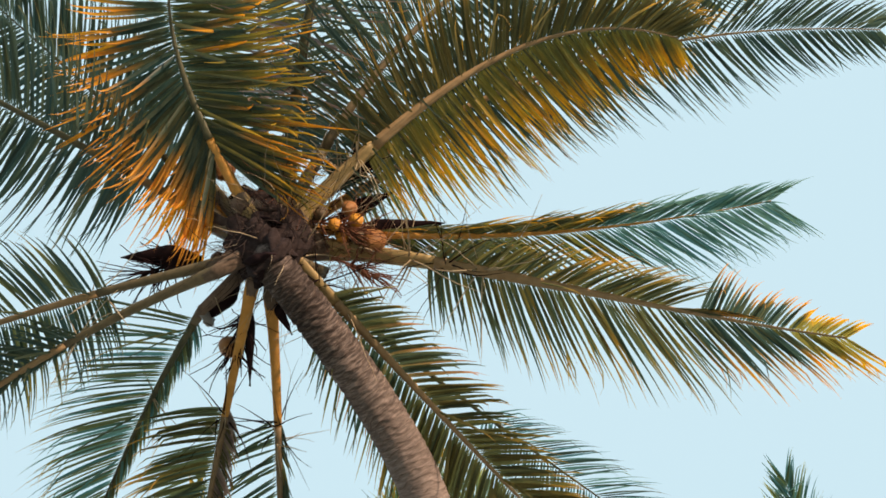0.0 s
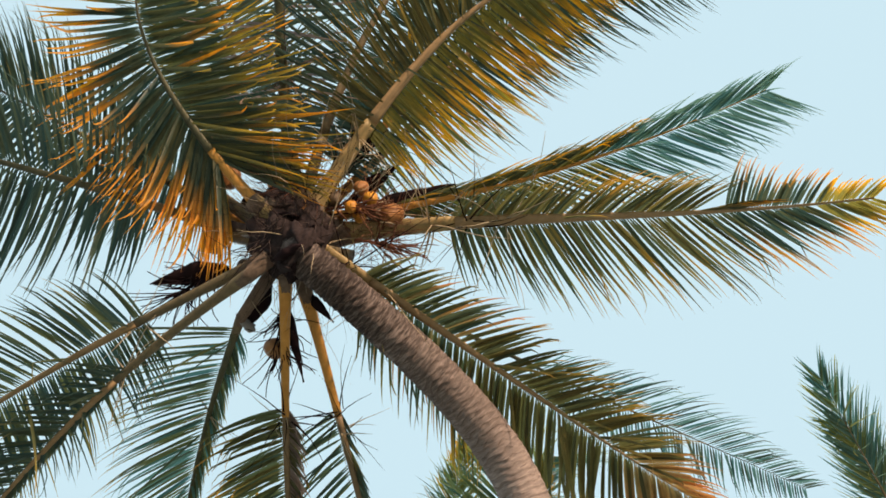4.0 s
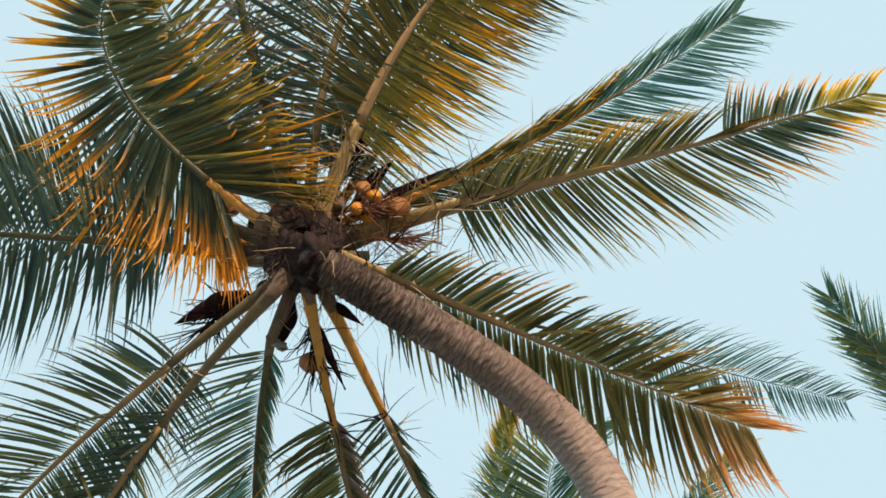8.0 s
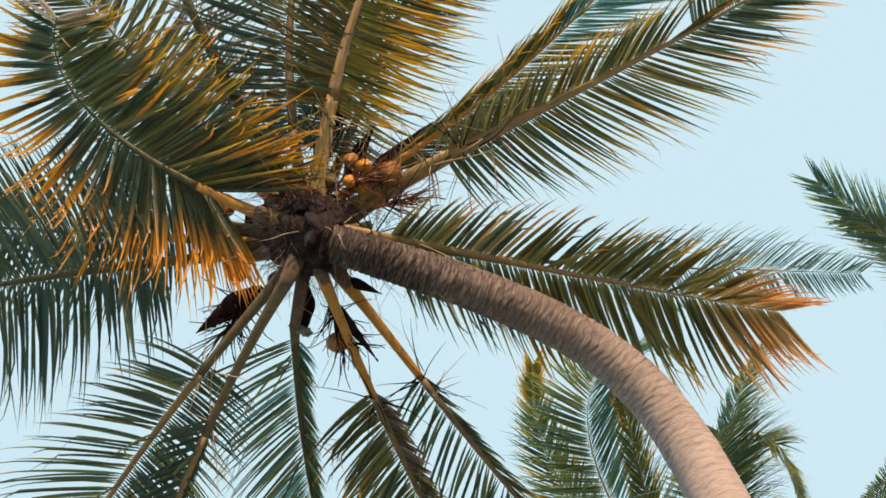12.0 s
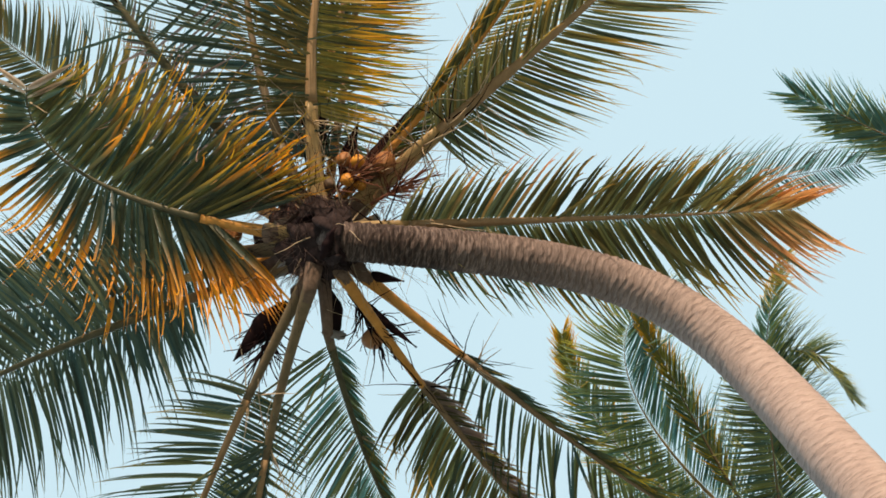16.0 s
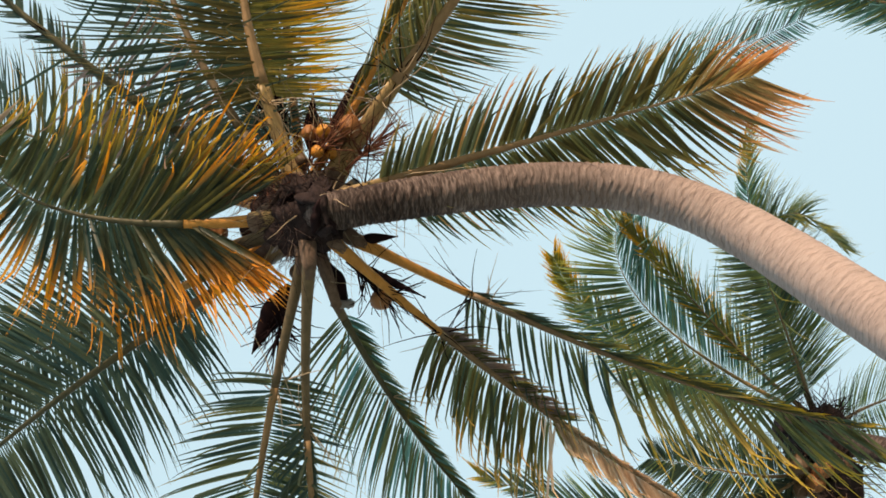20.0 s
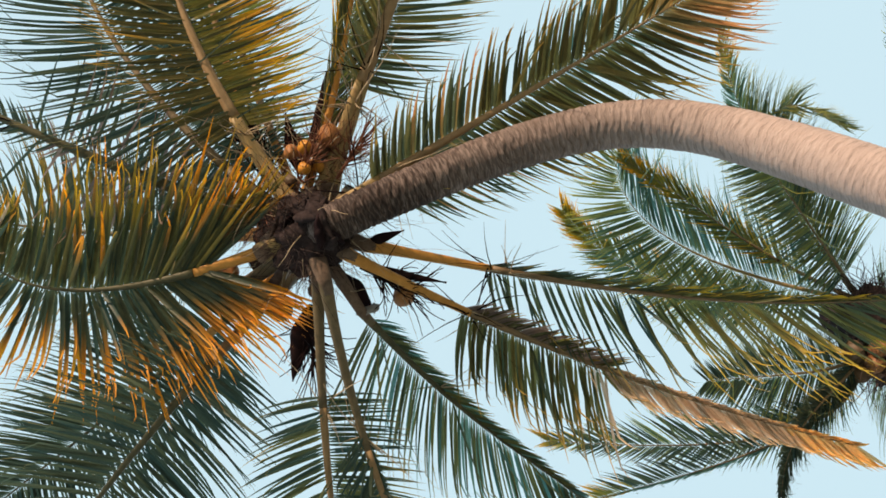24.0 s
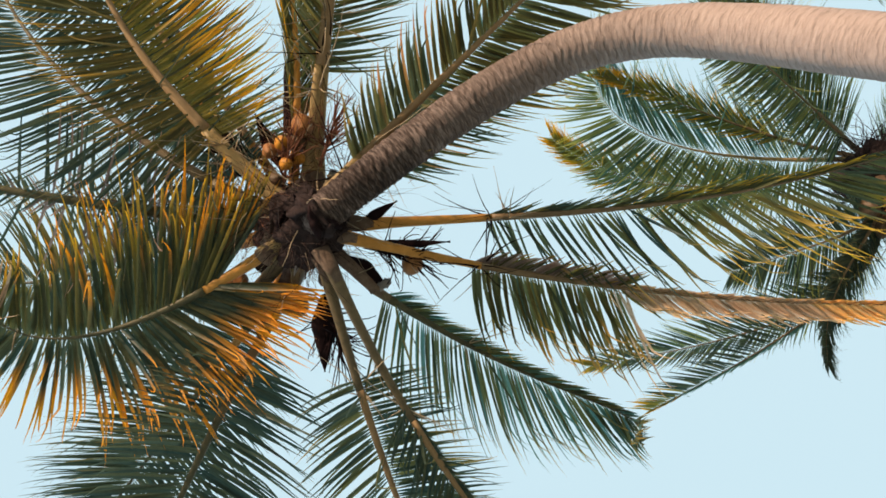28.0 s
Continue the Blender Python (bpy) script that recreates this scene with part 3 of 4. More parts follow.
# fronds, in their order round the crown
FRONDS = [
    # backlight on one side is painted by the yellow look beside darker bronze
    dict(ctrl=[(0.10, -0.07, 7.21), (1.19, -0.74, 7.76), (2.02, -0.98, 8.07), (2.81, -0.65, 7.95)], kind="yellow", side_kind={1: "bronze"}, length=0.82, wide=0.115, start=0.22, count=185, open=(100, 46), other=("bronze", 0.1), label="broad frond with olive leaflets yellowing at their ends", half=0.0096, bunch=0.6, petiole=PETIOLE_OLIVE, wisps=[(0.14, 24, 0.4, STRAW), (0.2, 20, 0.4, STRAW)]),
    dict(ctrl=[(-0.10, 0.12, 7.36), (1.17, -0.49, 8.11), (2.73, -0.64, 8.51), (4.46, -0.37, 8.32)], kind="dark", length=0.78, count=154, half=0.0090, start=0.3, open=(75, 38)),
    dict(ctrl=[(-0.06, 0.14, 7.38), (1.17, -0.17, 7.99), (2.54, -0.51, 8.57), (3.96, -0.95, 8.93)], kind="yellow", length=0.7, count=154, half=0.0090, start=0.14, open=(92, 40), other=("green", 0.5)),
    dict(ctrl=[(-0.20, -0.07, 7.32), (0.99, 0.33, 7.27), (2.08, 0.32, 7.14), (3.04, 0.09, 6.83)], kind="green", length=0.66, start=0.24, rachis=PETIOLE_SUNLIT, open=(24, 48), side_open={1: 0.6}, other=("yellow", 0.3), count=152, label="narrow frond with its leaflets swept forward", wisps=[(0.12, 20, 0.4, SPATHE), (0.2, 24, 0.45, STRAW)], side_length={1: 0.75}, profile=(0.6, 0.7, 0.6), half=0.0076, tails=[(0.55, "pale")]),
    dict(ctrl=[(0.21, 0.17, 7.25), (1.25, 0.36, 7.08), (2.14, 0.54, 6.51), (3.00, 0.36, 5.70)], kind="green", length=0.86, wide=0.135, start=0.23, count=158, tails=[(0.62, "scorched"), (0.86, "yellow")], open=(84, 33), side_length={1: 0.66}, gaps=0.06, other=("bronze", 0.35), label="long green frond with yellow leaflets at its end", bunch=0.5, petiole=PETIOLE_OLIVE, half=0.0092, uneven=0.2, wisps=[(0.12, 24, 0.45, STRAW), (0.2, 34, 0.5, STRAW), (0.27, 34, 0.55, SPATHE), (0.33, 24, 0.5, STRAW)], side_open={1: 0.72}, flare=(1, 0.68, 74)),
    dict(ctrl=[(-0.22, -0.26, 7.24), (0.47, 0.55, 6.72), (1.08, 1.43, 6.28), (1.75, 2.30, 6.01)], kind="green", single=40, length=0.84, wide=0.10, start=0.25, tails=[(0.28, "bronze"), (0.8, "rusty")], petiole=PETIOLE_OLIVE, open=(66, 56), side_length={1: 0.7}, count=158, other=("rusty", 0.2), profile=(0.7, 0.75, 0.7), label="green frond behind the trunk with rusty drooping ends", half=0.0122, bunch=0.5, rachis=RACHIS, gravity=0.2, uneven=0.2, sag=(0.7, 1.1), wisps=[(0.14, 26, 0.45, STRAW), (0.22, 34, 0.5, SPATHE), (0.28, 24, 0.45, STRAW)], arc=True),
    dict(ctrl=[(0.07, 0.23, 7.20), (0.72, 1.31, 7.28), (1.77, 2.51, 7.35), (3.11, 4.04, 7.24)], kind="dark", length=0.56, start=0.4, open=(54, 42), count=95, half=0.0084, petiole=RACHIS_GREEN, rachis=RACHIS_GREEN, wide=0.05, other=("pale", 0.5), arc=False),
    dict(ctrl=[(-0.12, 0.32, 6.98), (-0.25, 1.54, 6.75), (-0.46, 2.38, 6.12), (-0.33, 2.88, 5.01)], kind="green", length=0.94, half=0.0090, start=0.25, side_open={1: 0.28}, side_length={1: 0.4}, count=134, rachis=RACHIS_DULL, open=(76, 30), droop=0.5, gaps=0.14, uneven=0.36, kinks=0.2, profile=(0.6, 0.7, 0.7), tails=[(0.4, "ochre")], other=("dark", 0.4), wisps=[(0.26, 26, 0.34, SPATHE), (0.3, 16, 0.3, STRAW)], bunch=3.2, stray=3.0, wide=0.07),
    dict(ctrl=[(-0.19, 0.14, 6.88), (-0.65, 1.25, 6.68), (-1.03, 2.22, 6.23), (-1.25, 3.14, 5.48)], kind="green", length=0.8, half=0.0115, start=0.25, limp=0.0, uneven=0.2, tails=[(0.37, "dead"), (0.84, "brush")], fold=(0.37, 0.6, 0.44), rachis=RACHIS_DULL, open=(80, 44), droop=0.5, gaps=0.04, other=("bronze", 0.5), profile=(0.8, 0.4, 0.95), label="drooping frond with a dried straw-coloured end", count=178, wide=0.066, wisps=[(0.27, 26, 0.34, SPATHE), (0.30, 18, 0.28, STRAW), (0.5, 20, 0.22, STRAW)], side_open={1: 0.5}, side_length={1: 0.36}, side_kind={1: "tangle"}, kinks=0.2, stray=3.5, bunch=2.0),
    dict(ctrl=[(-0.54, 0.30, 6.92), (-1.61, 1.64, 7.14), (-1.72, 2.26, 6.72), (-1.77, 1.39, 6.06)], kind="green", length=0.78, count=154, half=0.0090, start=0.03, wide=0.05, petiole=PETIOLE_GREY, rachis=RACHIS_GREEN, open=(78, 22), side_length={1: 0.32}, side_open={1: 0.4}, profile=(0.95, 0.4, 0.3), wisps=[(0.3, 14, 0.3, STRAW)], other=("pale", 0.3)),
    dict(ctrl=[(-0.37, -0.01, 6.81), (-1.67, 0.38, 6.88), (-2.78, 0.97, 6.80), (-3.71, 1.78, 6.57)], kind="dark", length=0.6, start=0.26, count=168, petiole=PETIOLE_GREY, open=(60, 34), gaps=0.1, side_length={1: 0.22}, side_open={1: 0.6}, wide=0.07, wisps=[(0.27, 16, 0.3, STRAW)], half=0.0094),
    dict(ctrl=[(-0.36, -0.00, 6.93), (-1.74, 0.10, 6.90), (-2.91, 0.38, 6.97), (-3.89, 0.95, 7.08)], kind="green", length=0.80, start=0.2, count=178, petiole=PETIOLE_GREY, open=(88, 40), other=("dark", 0.4), gaps=0.08, wide=0.07, wisps=[(0.22, 18, 0.3, STRAW)], half=0.0096),
    dict(ctrl=[(-0.31, 0.03, 7.35), (-1.36, -0.83, 7.61), (-2.29, -1.32, 8.14), (-3.20, -1.36, 8.92)], kind="dark", length=0.86, start=0.2, petiole=PETIOLE_GREY, open=(92, 44), rachis=RACHIS_GREEN, count=168, gaps=0.06, uneven=0.2, side_length={1: 1.2}, half=0.0106),
    dict(ctrl=[(-0.15, -0.15, 7.18), (-0.58, -0.98, 7.77), (-0.60, -1.56, 8.11), (-0.21, -1.77, 8.11)], kind="scorched", length=1.04, start=0.26, count=172, rachis=RACHIS_GREEN, open=(146, 60), other=("scorched", 0.3), single=260, droop=0.3, uneven=0.38, crowd=1.75, profile=(0.95, 0.45, 0.42), label="broad arching frond with dark green leaflets drying to orange", side_kind={-1: "ochre"}, half=0.0128, wisps=[(0.9, 8, 0.2, STRAW), (0.97, 8, 0.2, STRAW)], kinks=0.2, bunch=2.2, stray=3.0, gaps=0.04, tails=[(0.97, "dead")], side_length={1: 0.9}),
    dict(ctrl=[(0.02, -0.03, 7.57), (0.36, -1.33, 7.92), (0.84, -2.35, 8.56), (1.50, -3.11, 9.49)], kind="dark", length=0.7, count=154, half=0.0090, start=0.10, open=(104, 40), other=("tangle", 0.7), kinks=0.16, limp=0.15, wisps=[(0.12, 50, 0.4, FIBRE_PALE), (0.22, 60, 0.4, FIBRE_PALE), (0.45, 16, 0.2, SPATHE)], petiole=RACHIS_GREEN, rachis=RACHIS_GREEN, profile=(0.9, 0.5, 0.5), gaps=0.3, tails=[(0.3, "dark")], fold=(0.27, 0.6, 0.3), wide=0.10),
    dict(ctrl=[(0.02, -0.03, 7.29), (0.81, -1.00, 7.99), (1.80, -1.41, 8.67), (3.03, -1.24, 9.29)], kind="dark", length=0.92, start=0.12, petiole=PETIOLE_GREY, rachis=PETIOLE_GREY, open=(104, 42), count=206, half=0.0101),
    dict(ctrl=[(-0.28, -0.02, 7.34), (-0.83, -0.37, 8.07), (-1.45, -0.87, 8.67), (-2.14, -1.52, 9.16)], kind="dark", length=0.8, half=0.0090, start=0.25, open=(85, 44), count=172, rachis=RACHIS_GREEN),
    dict(ctrl=[(-0.07, -0.14, 7.39), (-0.09, -0.46, 8.43), (-0.04, -1.07, 9.27), (0.09, -1.99, 9.93)], kind="bronze", length=0.90, count=154, half=0.0090, start=0.25, open=(85, 44), rachis=RACHIS_GREEN, other=("dark", 0.5)),
]
for number, spec in enumerate(FRONDS):
    frond(palm, HUB, spec.pop("ctrl"), 100 + number, **spec)


# ---- crown: leaf bases, fibre, nuts, spathes ----
def lump(centre, way, long, wide, flat, seed, rough=0.12, rows=10, sides=12, taper=1.0, power=0.7):
    """An uneven closed body along a direction, for leaf bases, nuts and pods."""
    way = Vector(way).normalized()
    s = way.orthogonal().normalized()
    n = way.cross(s)
    verts, faces = [], []
    for k in range(rows):
        u = k / (rows - 1)
        r = math.sin(math.pi * min(max(u, 0.02), 0.98)) ** power * (1 - (1 - taper) * u)
        for j in range(sides):
            a = 2 * math.pi * j / sides
            q = Vector((math.cos(a) * 2, math.sin(a) * 2, u * 3 + seed * 7.3))
            rr = r * (1 + rough * 2 * noise.noise(q) + rough * noise.noise(q * 3))
            verts.append(Vector(centre) + way * (long * (u - 0.5)) + s * (wide * 0.5 * rr * math.cos(a)) + n * (flat * 0.5 * rr * math.sin(a)))
    for k in range(rows - 1):
        for j in range(sides):
            a, b = k * sides + j, k * sides + (j + 1) % sides
            faces.append((a, b, b + sides, a + sides))
    faces.append(tuple(range(sides - 1, -1, -1)))
    faces.append(tuple(range((rows - 1) * sides, rows * sides)))
    return verts, faces


def add(name, geometry, mat, parent, label="", root=None):
    ob = part(name, mesh_from(name, *geometry, [mat]), parent, label)
    return at_root(ob, root) if root else ob


def nut(parent, place, size, mat, way=(0.2, -0.4, -1), seed=0, label="", root=None):
    """A coconut in its husk: a rounded three-sided body with a small cap of bracts at its stalk."""
    way = Vector(way).normalized()
    s = way.orthogonal().normalized()
    n = way.cross(s)
    verts, faces, rows, sides = [], [], 13, 18
    for k in range(rows):
        u = k / (rows - 1)
        r = math.sin(math.pi * u) ** 0.62 * (1 - 0.18 * u) + 0.01
        for j in range(sides):
            a = 2 * math.pi * j / sides
            rr = r * (1 + 0.05 * math.cos(3 * a)) * size * 0.46
            verts.append(Vector(place) + way * (size * 1.12 * (u - 0.5)) + s * (rr * math.cos(a)) + n * (rr * math.sin(a)))
    for k in range(rows - 1):
        for j in range(sides):
            a, b = k * sides + j, k * sides + (j + 1) % sides
            faces.append((a, b, b + sides, a + sides))
    ob = add("coconut", (verts, faces), mat, parent, label, root)
    cap = lump(Vector(place) - way * size * 0.52, way, size * 0.3, size * 0.5, size * 0.5, seed, 0.25, 6, 9)
    add("stalk_cap", cap, TWIG, ob)
    return ob


def spathe(parent, base, tip, wide, seed, curl=0.12, label=""):
    """A dry flower sheath: a boat-shaped pod with a ridge and a pointed tip, open along one side."""
    base, tip = Vector(base), Vector(tip)
    ln = (tip - base).length
    d = (tip - base).normalized()
    side = d.cross(Vector((0, 0, 1))).normalized()
    up = side.cross(d)
    verts, faces, rows, cols = [], [], 16, 9
    for layer in (0, 1):
        for k in range(rows):
            u = k / (rows - 1)
            w = wide * 0.5 * (min(1.0, 0.3 + u * 2.4) * min(1.0, (1 - u) * 1.75) ** 0.9 + 0.01) * (1 + 0.12 * noise.noise(Vector((u * 6, seed, layer))))
            p = base + d * (ln * u) + up * (curl * ln * math.sin(math.pi * u))
            for j in range(cols):
                a = (j / (cols - 1) - 0.5) * math.pi * 1.25
                r = w - layer * 0.008
                verts.append(p + side * (r * math.sin(a)) - up * (r * 0.5 * math.cos(a)) + up * 0.006 * noise.noise(Vector((u * 18, j * 0.9, seed))))
    off = rows * cols
    for k in range(rows - 1):
        for j in range(cols - 1):
            a = k * cols + j
            faces.append((a, a + 1, a + cols + 1, a + cols))
            faces.append((off + a + cols, off + a + cols + 1, off + a + 1, off + a))
        for j in (0, cols - 1):
            a = k * cols + j
            quad = (a, a + cols, off + a + cols, off + a)
            faces.append(quad if j == 0 else quad[::-1])
    return add("spathe", (verts, faces), SPATHE, parent, label, palm)


def flower_stalk(base, ways, seed, mat, length, count, label=""):
    """A branched flower stalk: a main stem with many thin side twigs."""
    rnd = random.Random(seed)
    base, way = Vector(base), Vector(ways).normalized()
    stem = [base + way * (length * 0.7 * k / 6) + Vector((0, 0, -0.03 * (k / 6) ** 2)) for k in range(7)]
    verts, faces = tube(stem, [0.014 * (1 - k / 8) for k in range(7)], 6)
    for k in range(count):
        p = stem[1].lerp(stem[-1], rnd.random())
        w = (way + Vector((rnd.gauss(0, 0.55), rnd.gauss(0, 0.55), rnd.gauss(0, 0.55)))).normalized()
        ln, pts = length * rnd.uniform(0.35, 0.75), []
        for i in range(6):
            pts.append(p.copy())
            p = p + w * (ln / 5)
            w = (w + Vector((rnd.gauss(0, 0.16), rnd.gauss(0, 0.16), rnd.gauss(-0.05, 0.16)))).normalized()
        v, f = tube(pts, [0.0055 * (1 - i / 9) for i in range(6)], 4)
        o = len(verts)
        verts += v
        faces += [tuple(i + o for i in q) for q in f]
    return add("flower_stalk", (verts, faces), mat, palm, label, palm)


CORE = Vector((-0.095, 0.006, 7.105))
# the heart's near-black colour includes the shade of the fronds over it
add("crown_heart", lump(CORE + Vector((0.02, 0.02, 0.03)), Vector((0.1, 0.15, -1)), 0.70, 0.50, 0.47, 1, 0.2, 30, 36, 1.0, 0.6), FIBRE_SHADED, palm, "dark fibrous heart of the crown with frond shade in its colour", palm)
add("crown_heart", lump(CORE + Vector((-0.02, 0.02, 0.36)), Vector((0.0, 0.1, -1)), 0.5, 0.50, 0.46, 2, 0.25, 24, 30, 1.0, 0.6), FIBRE_SHADED, palm, "", palm)
rnd = random.Random(7)
for k in range(26):
    # old leaf sheaths that wrap the heart, each a broad curved plate
    a = 2.4 * k
    out = Vector((math.cos(a), math.sin(a), rnd.uniform(-1.3, 0.3))).normalized()
    lie = out.cross(Vector((rnd.gauss(0, 0.4), rnd.gauss(0, 0.4), 1.0))).normalized() + out * rnd.uniform(-0.1, 0.35)
    c = CORE + Vector((0.02, 0.02, 0.03)) + out * rnd.uniform(0.155, 0.21)
    add("leaf_sheath", lump(c, lie, rnd.uniform(0.2, 0.34), rnd.uniform(0.09, 0.15), rnd.uniform(0.03, 0.06), k, 0.22, 14, 14, 0.6), (FIBRE_SHADED, FIBRE_SHADED, SPATHE, FIBRE_GREY)[k % 4], palm, "", palm)
COLLAR = Vector(TRUNK_TOP[0])
axis = (Vector(TRUNK_TOP[1]) - COLLAR).normalized()
for k in range(16):
    # dark torn sheaths round the upper end of the trunk, mostly in the shaded fibre
    out = Matrix.Rotation(2.4 * k, 3, axis) @ axis.orthogonal().normalized()
    c = COLLAR + out * rnd.uniform(0.095, 0.125) + axis * rnd.uniform(-0.1, 0.03)
    lie = axis.cross(out) + axis * rnd.uniform(-0.5, 0.5)
    add("leaf_sheath", lump(c, lie, rnd.uniform(0.2, 0.3), rnd.uniform(0.08, 0.14), rnd.uniform(0.05, 0.08), 60 + k, 0.3, 14, 14, 0.7), (FIBRE_SHADED, SPATHE, FIBRE_SHADED)[k % 3], palm, "", palm)
tagged(add("fibre", strands(11, 260, CORE, 0.18, 0.26, 0.2, 0.0030, 0.5, -1, 0.7), FIBRE_GREY, palm, "loose grey-brown crown fibre", palm), kind="stuff")
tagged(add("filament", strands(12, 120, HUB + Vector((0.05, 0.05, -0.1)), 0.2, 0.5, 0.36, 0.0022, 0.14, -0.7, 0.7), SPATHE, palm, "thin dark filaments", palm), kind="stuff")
tagged(add("dry_filament", strands(13, 60, HUB + Vector((0.1, 0.1, 0.0)), 0.3, 0.7, 0.36, 0.0026, 0.2, -0.5, 0.7), STRAW, palm, "thin straw-coloured filaments", palm), kind="stuff")

tagged(add("red_fibre", strands(14, 170, (0.075, -0.168, 7.389), 0.02, 0.24, 0.3, 0.0026, 0.4), TWIG, palm, "reddish torn crown fibre", palm), kind="stuff")
tagged(add("red_fibre", strands(15, 120, (0.430, 0.217, 7.159), 0.02, 0.2, 0.3, 0.0026, 0.4), TWIG, palm, "reddish torn crown fibre", palm), kind="stuff")

# stubs of shed fronds
for k, (tip, thick) in enumerate([((-0.428, -0.283, 7.519), 0.055), ((-0.635, -0.243, 7.502), 0.05), ((-0.482, -0.096, 7.341), 0.06), ((0.078, -0.055, 7.340), 0.07), ((0.235, 0.281, 7.118), 0.06)]):
    tip = Vector(tip)
    run = [CORE.lerp(tip, u / 7) + Vector((0, 0, -0.05 * math.sin(math.pi * u / 7))) for u in range(8)]
    add("frond_stub", tube(run, [thick * (1.1 - 0.05 * u) for u in range(8)], 10, 0.55), (PETIOLE_GREY, FIBRE_GREY)[k % 2], palm, "grey stub of a shed frond" if k == 0 else "", palm)

# nuts and flower stalks on the sunny side
stalk = flower_stalk((0.165, -0.050, 7.231), Vector((0.596, 0.032, 7.146)) - Vector((0.165, -0.050, 7.231)), 21, TWIG, 0.46, 32, "reddish branched flower stalk")
flower_stalk((0.289, 0.175, 7.108), Vector((0.609, 0.312, 7.014)) - Vector((0.289, 0.175, 7.108)), 22, TWIG, 0.40, 40)
flower_stalk((0.24, -0.13, 7.50), Vector((0.64, -0.25, 7.60)) - Vector((0.24, -0.13, 7.50)), 23, SPATHE, 0.45, 50)
flower_stalk((-0.261, 0.332, 7.025), Vector((-0.414, 0.626, 6.843)) - Vector((-0.261, 0.332, 7.025)), 24, SPATHE, 0.46, 70)
flower_stalk((-0.535, 0.045, 7.206), Vector((-0.818, 0.086, 7.160)) - Vector((-0.535, 0.045, 7.206)), 25, SPATHE, 0.46, 74)
NUTS = [
    ((0.344, -0.012, 7.197), 0.105, NUT_YELLOW), ((0.479, -0.014, 7.201), 0.115, NUT_YELLOW), ((0.447, -0.079, 7.258), 0.12, NUT_BROWN),
    ((0.374, 0.084, 7.217), 0.11, NUT_YELLOW), ((0.252, -0.071, 7.280), 0.14, NUT_GREEN),
    ((0.570, 0.135, 7.171), 0.185, NUT_BROWN), ((0.480, 0.115, 7.236), 0.15, NUT_GREEN),
    ((-0.551, -0.067, 7.310), 0.18, NUT_GREEN), ((-0.455, -0.178, 7.441), 0.15, NUT_GREEN), ((-0.415, 0.102, 7.166), 0.13, NUT_GREEN),
    ((-0.428, 0.581, 6.894), 0.165, NUT_BROWN),  ((-0.320, -0.342, 7.560), 0.18, NUT_BROWN), ((-0.420, -0.354, 7.559), 0.13, NUT_YELLOW),
]
for k, (place, size, mat) in enumerate(NUTS):
    nut(palm, place, size, mat, (0.3 * math.sin(k * 2.1), -0.3 + 0.3 * math.cos(k * 1.7), -1), k, root=palm)

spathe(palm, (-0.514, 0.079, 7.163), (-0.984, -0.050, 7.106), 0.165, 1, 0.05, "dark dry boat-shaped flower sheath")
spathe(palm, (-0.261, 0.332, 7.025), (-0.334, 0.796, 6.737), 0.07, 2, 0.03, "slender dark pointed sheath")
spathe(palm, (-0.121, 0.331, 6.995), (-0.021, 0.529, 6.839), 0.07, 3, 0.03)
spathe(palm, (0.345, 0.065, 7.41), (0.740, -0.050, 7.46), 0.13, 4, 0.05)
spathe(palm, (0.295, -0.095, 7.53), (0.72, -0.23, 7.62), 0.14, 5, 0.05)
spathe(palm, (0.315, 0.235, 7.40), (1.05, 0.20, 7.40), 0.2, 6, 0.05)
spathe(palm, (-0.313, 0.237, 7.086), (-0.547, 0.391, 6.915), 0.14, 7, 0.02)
add("torn_sheath", lump((-0.523, 0.349, 6.931), Vector((0.2, 0.6, -0.5)), 0.15, 0.11, 0.02, 5, 0.6, 14, 14, 0.7, 0.3), SHEATH, palm, "pale torn sheath end", palm)
add("torn_sheath", lump((-0.331, -0.061, 7.203), Vector((0.3, -0.3, -0.7)), 0.2, 0.08, 0.02, 6, 0.3, 9, 10, 0.9, 0.3), SHEATH, palm, "pale torn sheath end", palm)


# ---- palms behind ----
def far_palm(hub, foot, fronds, seed, label, droop_nuts=None, **look_of):
    root = thing("coconut_palm", foot, label, "palm tree", "coconut palms")
    hub, foot = Vector(hub), Vector(foot)
    line = samples([hub, hub + Vector((0.1, 0.1, -2.0)), foot + Vector((0.2, -0.2, 3.0)), foot], 60)[0]
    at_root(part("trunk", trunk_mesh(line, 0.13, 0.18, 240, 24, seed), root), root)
    add("crown_heart", lump(hub, Vector((0, 0, -1)), 1.1, 0.66, 0.66, seed, 0.4, 22, 20), FIBRE_SHADED, root, "", root)
    tagged(add("fibre", strands(seed, 420, hub + Vector((0, 0, -0.1)), 0.2, 0.5, 0.4, 0.006, 0.6), FIBRE_SHADED, root, "", root), kind="stuff")
    rnd = random.Random(seed)
    for k in range(5):
        a = 2.4 * k
        nut(root, Vector(droop_nuts or hub) + Vector((0.24 * math.cos(a), 0.24 * math.sin(a), -0.2 + 0.3 * rnd.random())), rnd.uniform(0.2, 0.27), NUT_GREEN, (0.3 * math.cos(a), 0.3 * math.sin(a), -1), k, root=root)
    for k, (ctrl, style) in enumerate(fronds):
        frond(root, hub, ctrl, seed * 50 + k, **{**dict(kind="far", count=180, half=0.0090, uneven=0.15, start=0.16, length=0.95, open=(80, 42), lift=0.05, wide=0.062, petiole=PETIOLE_GREY, rachis=RACHIS_DULL), **look_of, **style})
    return root


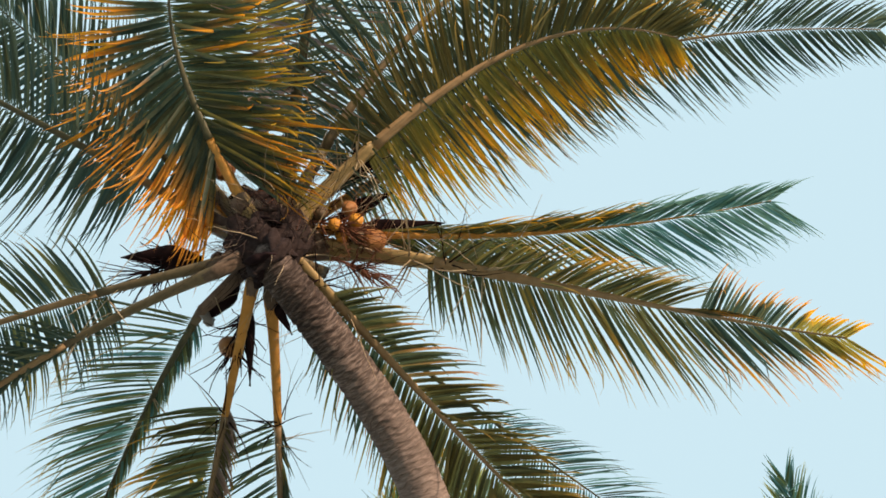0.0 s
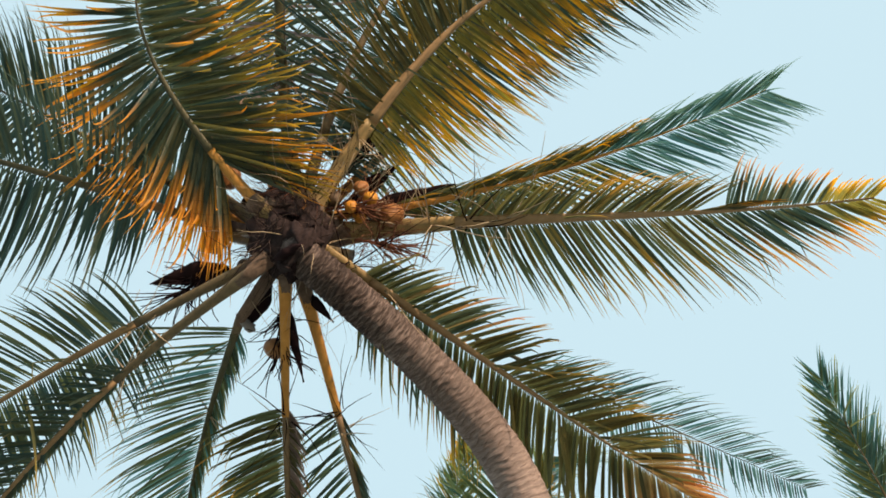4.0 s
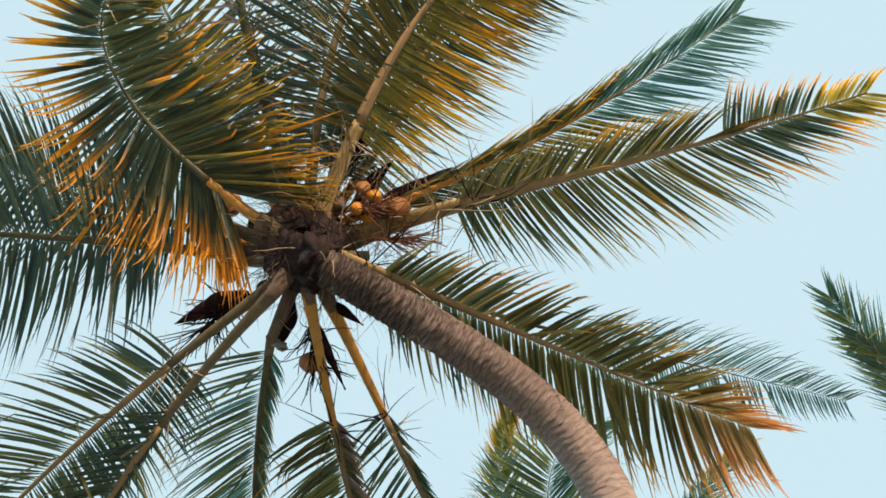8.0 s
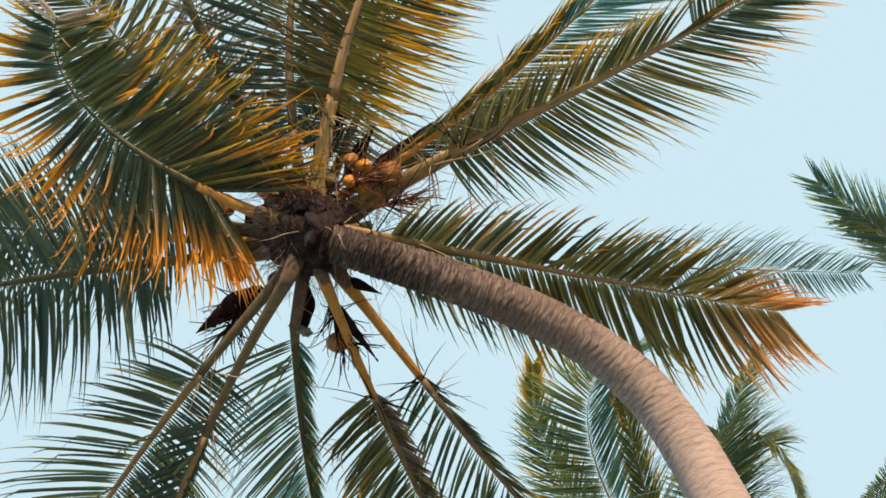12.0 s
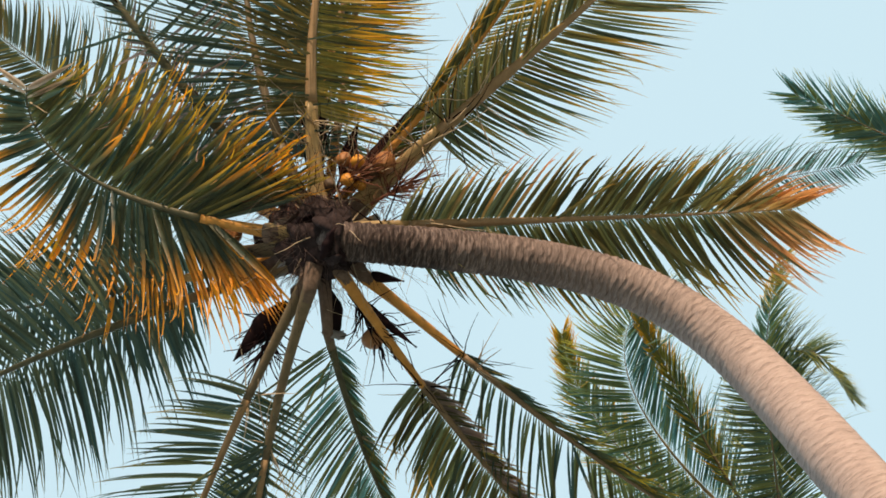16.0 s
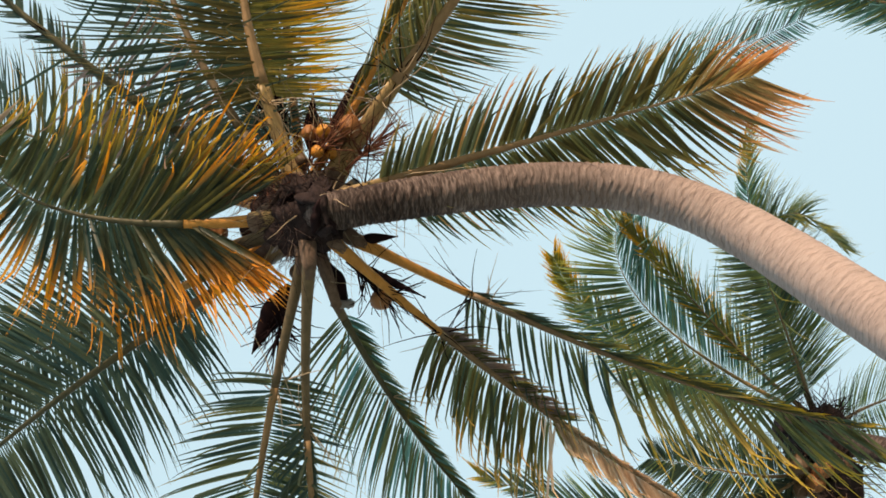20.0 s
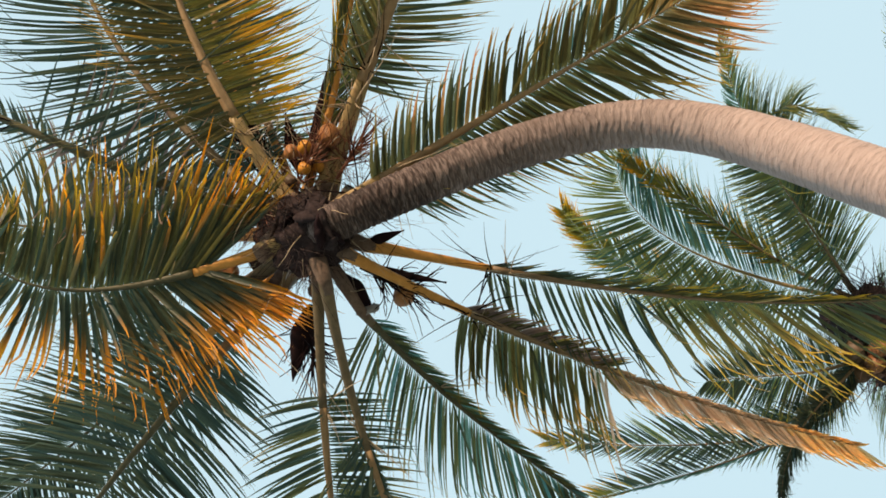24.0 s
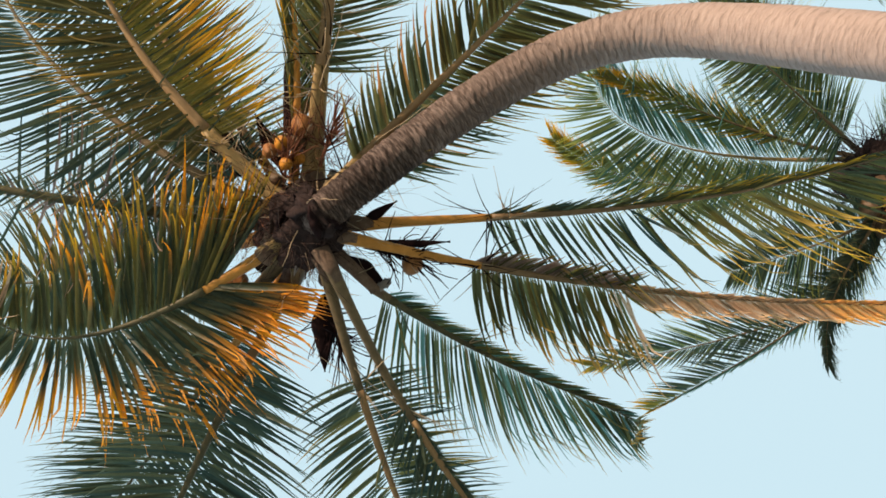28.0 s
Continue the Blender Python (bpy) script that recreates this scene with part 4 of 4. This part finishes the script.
H1, H2 = Vector((-0.30, 7.38, 8.38)), Vector((5.20, 8.51, 8.34))
behind = far_palm(H1, (0.2, 8.4, -0.1), [
    ([(-0.10, 7.50, 8.49), (0.28, 7.09, 8.52), (0.95, 6.36, 8.53), (1.55, 5.50, 8.47)], dict(length=1.15, count=210, profile=(0.75, 0.7, 0.7), open=(82, 50), uneven=0.25, other=("dark", 0.15))),
    ([(-0.10, 7.50, 8.50), (0.10, 6.19, 9.30), (0.55, 4.88, 9.86), (1.34, 4.55, 9.38)], dict(length=1.3, profile=(0.8, 0.8, 0.6), open=(78, 44), side_open={-1: 0.8}, uneven=0.25, side_kind={-1: "pale"}, other=("far", 0.35), rachis=PETIOLE_OLIVE, half=0.0105, droop=0.4)),
    ([(-0.10, 7.50, 8.50), (0.32, 6.53, 9.13), (0.97, 5.55, 9.33), (1.29, 4.59, 9.38)], dict(length=0.55, open=(36, 20), start=0.3, count=120, other=("yellow", 0.3), tails=[(0.6, "yellow")])),
    ([(-0.10, 7.50, 8.50), (-0.30, 6.45, 9.55), (0.02, 5.25, 10.15), (0.77, 4.45, 10.15)], dict(length=0.75, open=(52, 26), start=0.25, other=("yellow", 0.25), tails=[(0.75, "yellow")])),
    ([(-0.10, 7.50, 8.50), (1.23, 6.49, 9.03), (2.17, 5.72, 8.98), (2.60, 5.23, 8.58)], dict(length=0.5, profile=(0.8, 0.7, 0.5), open=(62, 34), other=("pale", 0.4), tails=[(0.8, "yellow")], droop=0.6)),
    ([(-0.10, 7.50, 8.50), (1.69, 6.35, 9.05), (2.39, 5.84, 8.77), (1.60, 6.17, 7.74)], dict(length=0.55, start=0.35, open=(60, 30), droop=0.6)),
    ([(-0.50, 7.25, 8.25), (-1.45, 7.01, 8.09), (-1.86, 5.88, 8.66), (-2.31, 4.44, 9.41)], dict(length=0.85, kind="pale", side_kind={-1: "dark"}, side_length={1: 0.3}, side_open={1: 0.2}, tails=[(0.9, "yellow")], open=(64, 30), count=120)),
    ([(-0.51, 7.25, 8.25), (-1.70, 7.00, 8.05), (-1.79, 5.76, 8.77), (-1.76, 4.09, 9.82)], dict(length=0.8, kind="dark", open=(62, 20), other=("far", 0.4), side_length={1: 0.6}, count=130, tails=[(0.95, "yellow")])),
    ([(-0.51, 7.26, 8.23), (-0.99, 7.00, 8.10), (-1.30, 6.15, 8.45), (-2.13, 5.69, 8.09)], dict(length=0.55, kind="dark", open=(40, 24), droop=0.6)),
    ([(-0.50, 7.25, 8.25), (-0.93, 7.04, 8.10), (-0.91, 6.29, 8.31), (-1.04, 5.28, 8.72)], dict(length=0.7, kind="dark", other=("far", 0.4))),
    ([(-0.4, 7.5, 8.4), (0.3, 8.6, 8.9), (0.9, 9.8, 8.6), (1.2, 10.9, 7.9)], {}), ([(-0.5, 7.5, 8.4), (-1.3, 8.5, 8.9), (-2.0, 9.4, 8.6), (-2.7, 10.2, 7.8)], {})],
    5, "coconut palm farther back with broad blue-green fronds", droop_nuts=(-0.68, 7.12, 8.12))
add("crown_heart", lump((-0.72, 7.52, 8.12), Vector((-0.3, 0.2, -1)), 0.75, 0.62, 0.55, 41, 0.35, 22, 24), FIBRE_SHADED, behind, "", behind)
tagged(add("fibre", strands(42, 220, (-0.72, 7.45, 8.05), 0.2, 0.5, 0.42, 0.006, 0.5), FIBRE_GREY, behind, "", behind), kind="stuff")
for k, place in enumerate([(-0.62, 7.16, 8.02), (-0.80, 7.20, 8.10), (-0.95, 7.42, 7.86)]):
    nut(behind, place, 0.25, NUT_BROWN, (0.3, -0.3, -1), 50 + k, root=behind)
far_palm(H2, (5.8, 9.0, -0.1), [
    ([(5.20, 8.51, 8.34), (5.16, 7.40, 9.13), (4.98, 6.38, 9.68), (4.80, 5.55, 9.98)], dict(length=0.95, count=120, open=(42, 20), profile=(0.8, 0.6, 0.5), other=("pale", 0.4), half=0.0115)),
    ([(5.20, 8.51, 8.34), (5.40, 7.55, 9.05), (5.15, 6.75, 9.55), (4.75, 6.10, 9.80)], dict(length=0.7, kind="pale", open=(52, 24), other=("far", 0.5))),
    ([(5.20, 8.51, 8.34), (6.85, 8.62, 8.83), (7.74, 8.70, 9.10), (8.93, 9.27, 8.78)], {}),
    ([(3.93, 8.62, 8.33), (3.01, 7.82, 8.46), (2.93, 7.49, 7.97), (1.60, 7.24, 7.84)], dict(length=0.6))], 6, "coconut palm at the side with green fronds")
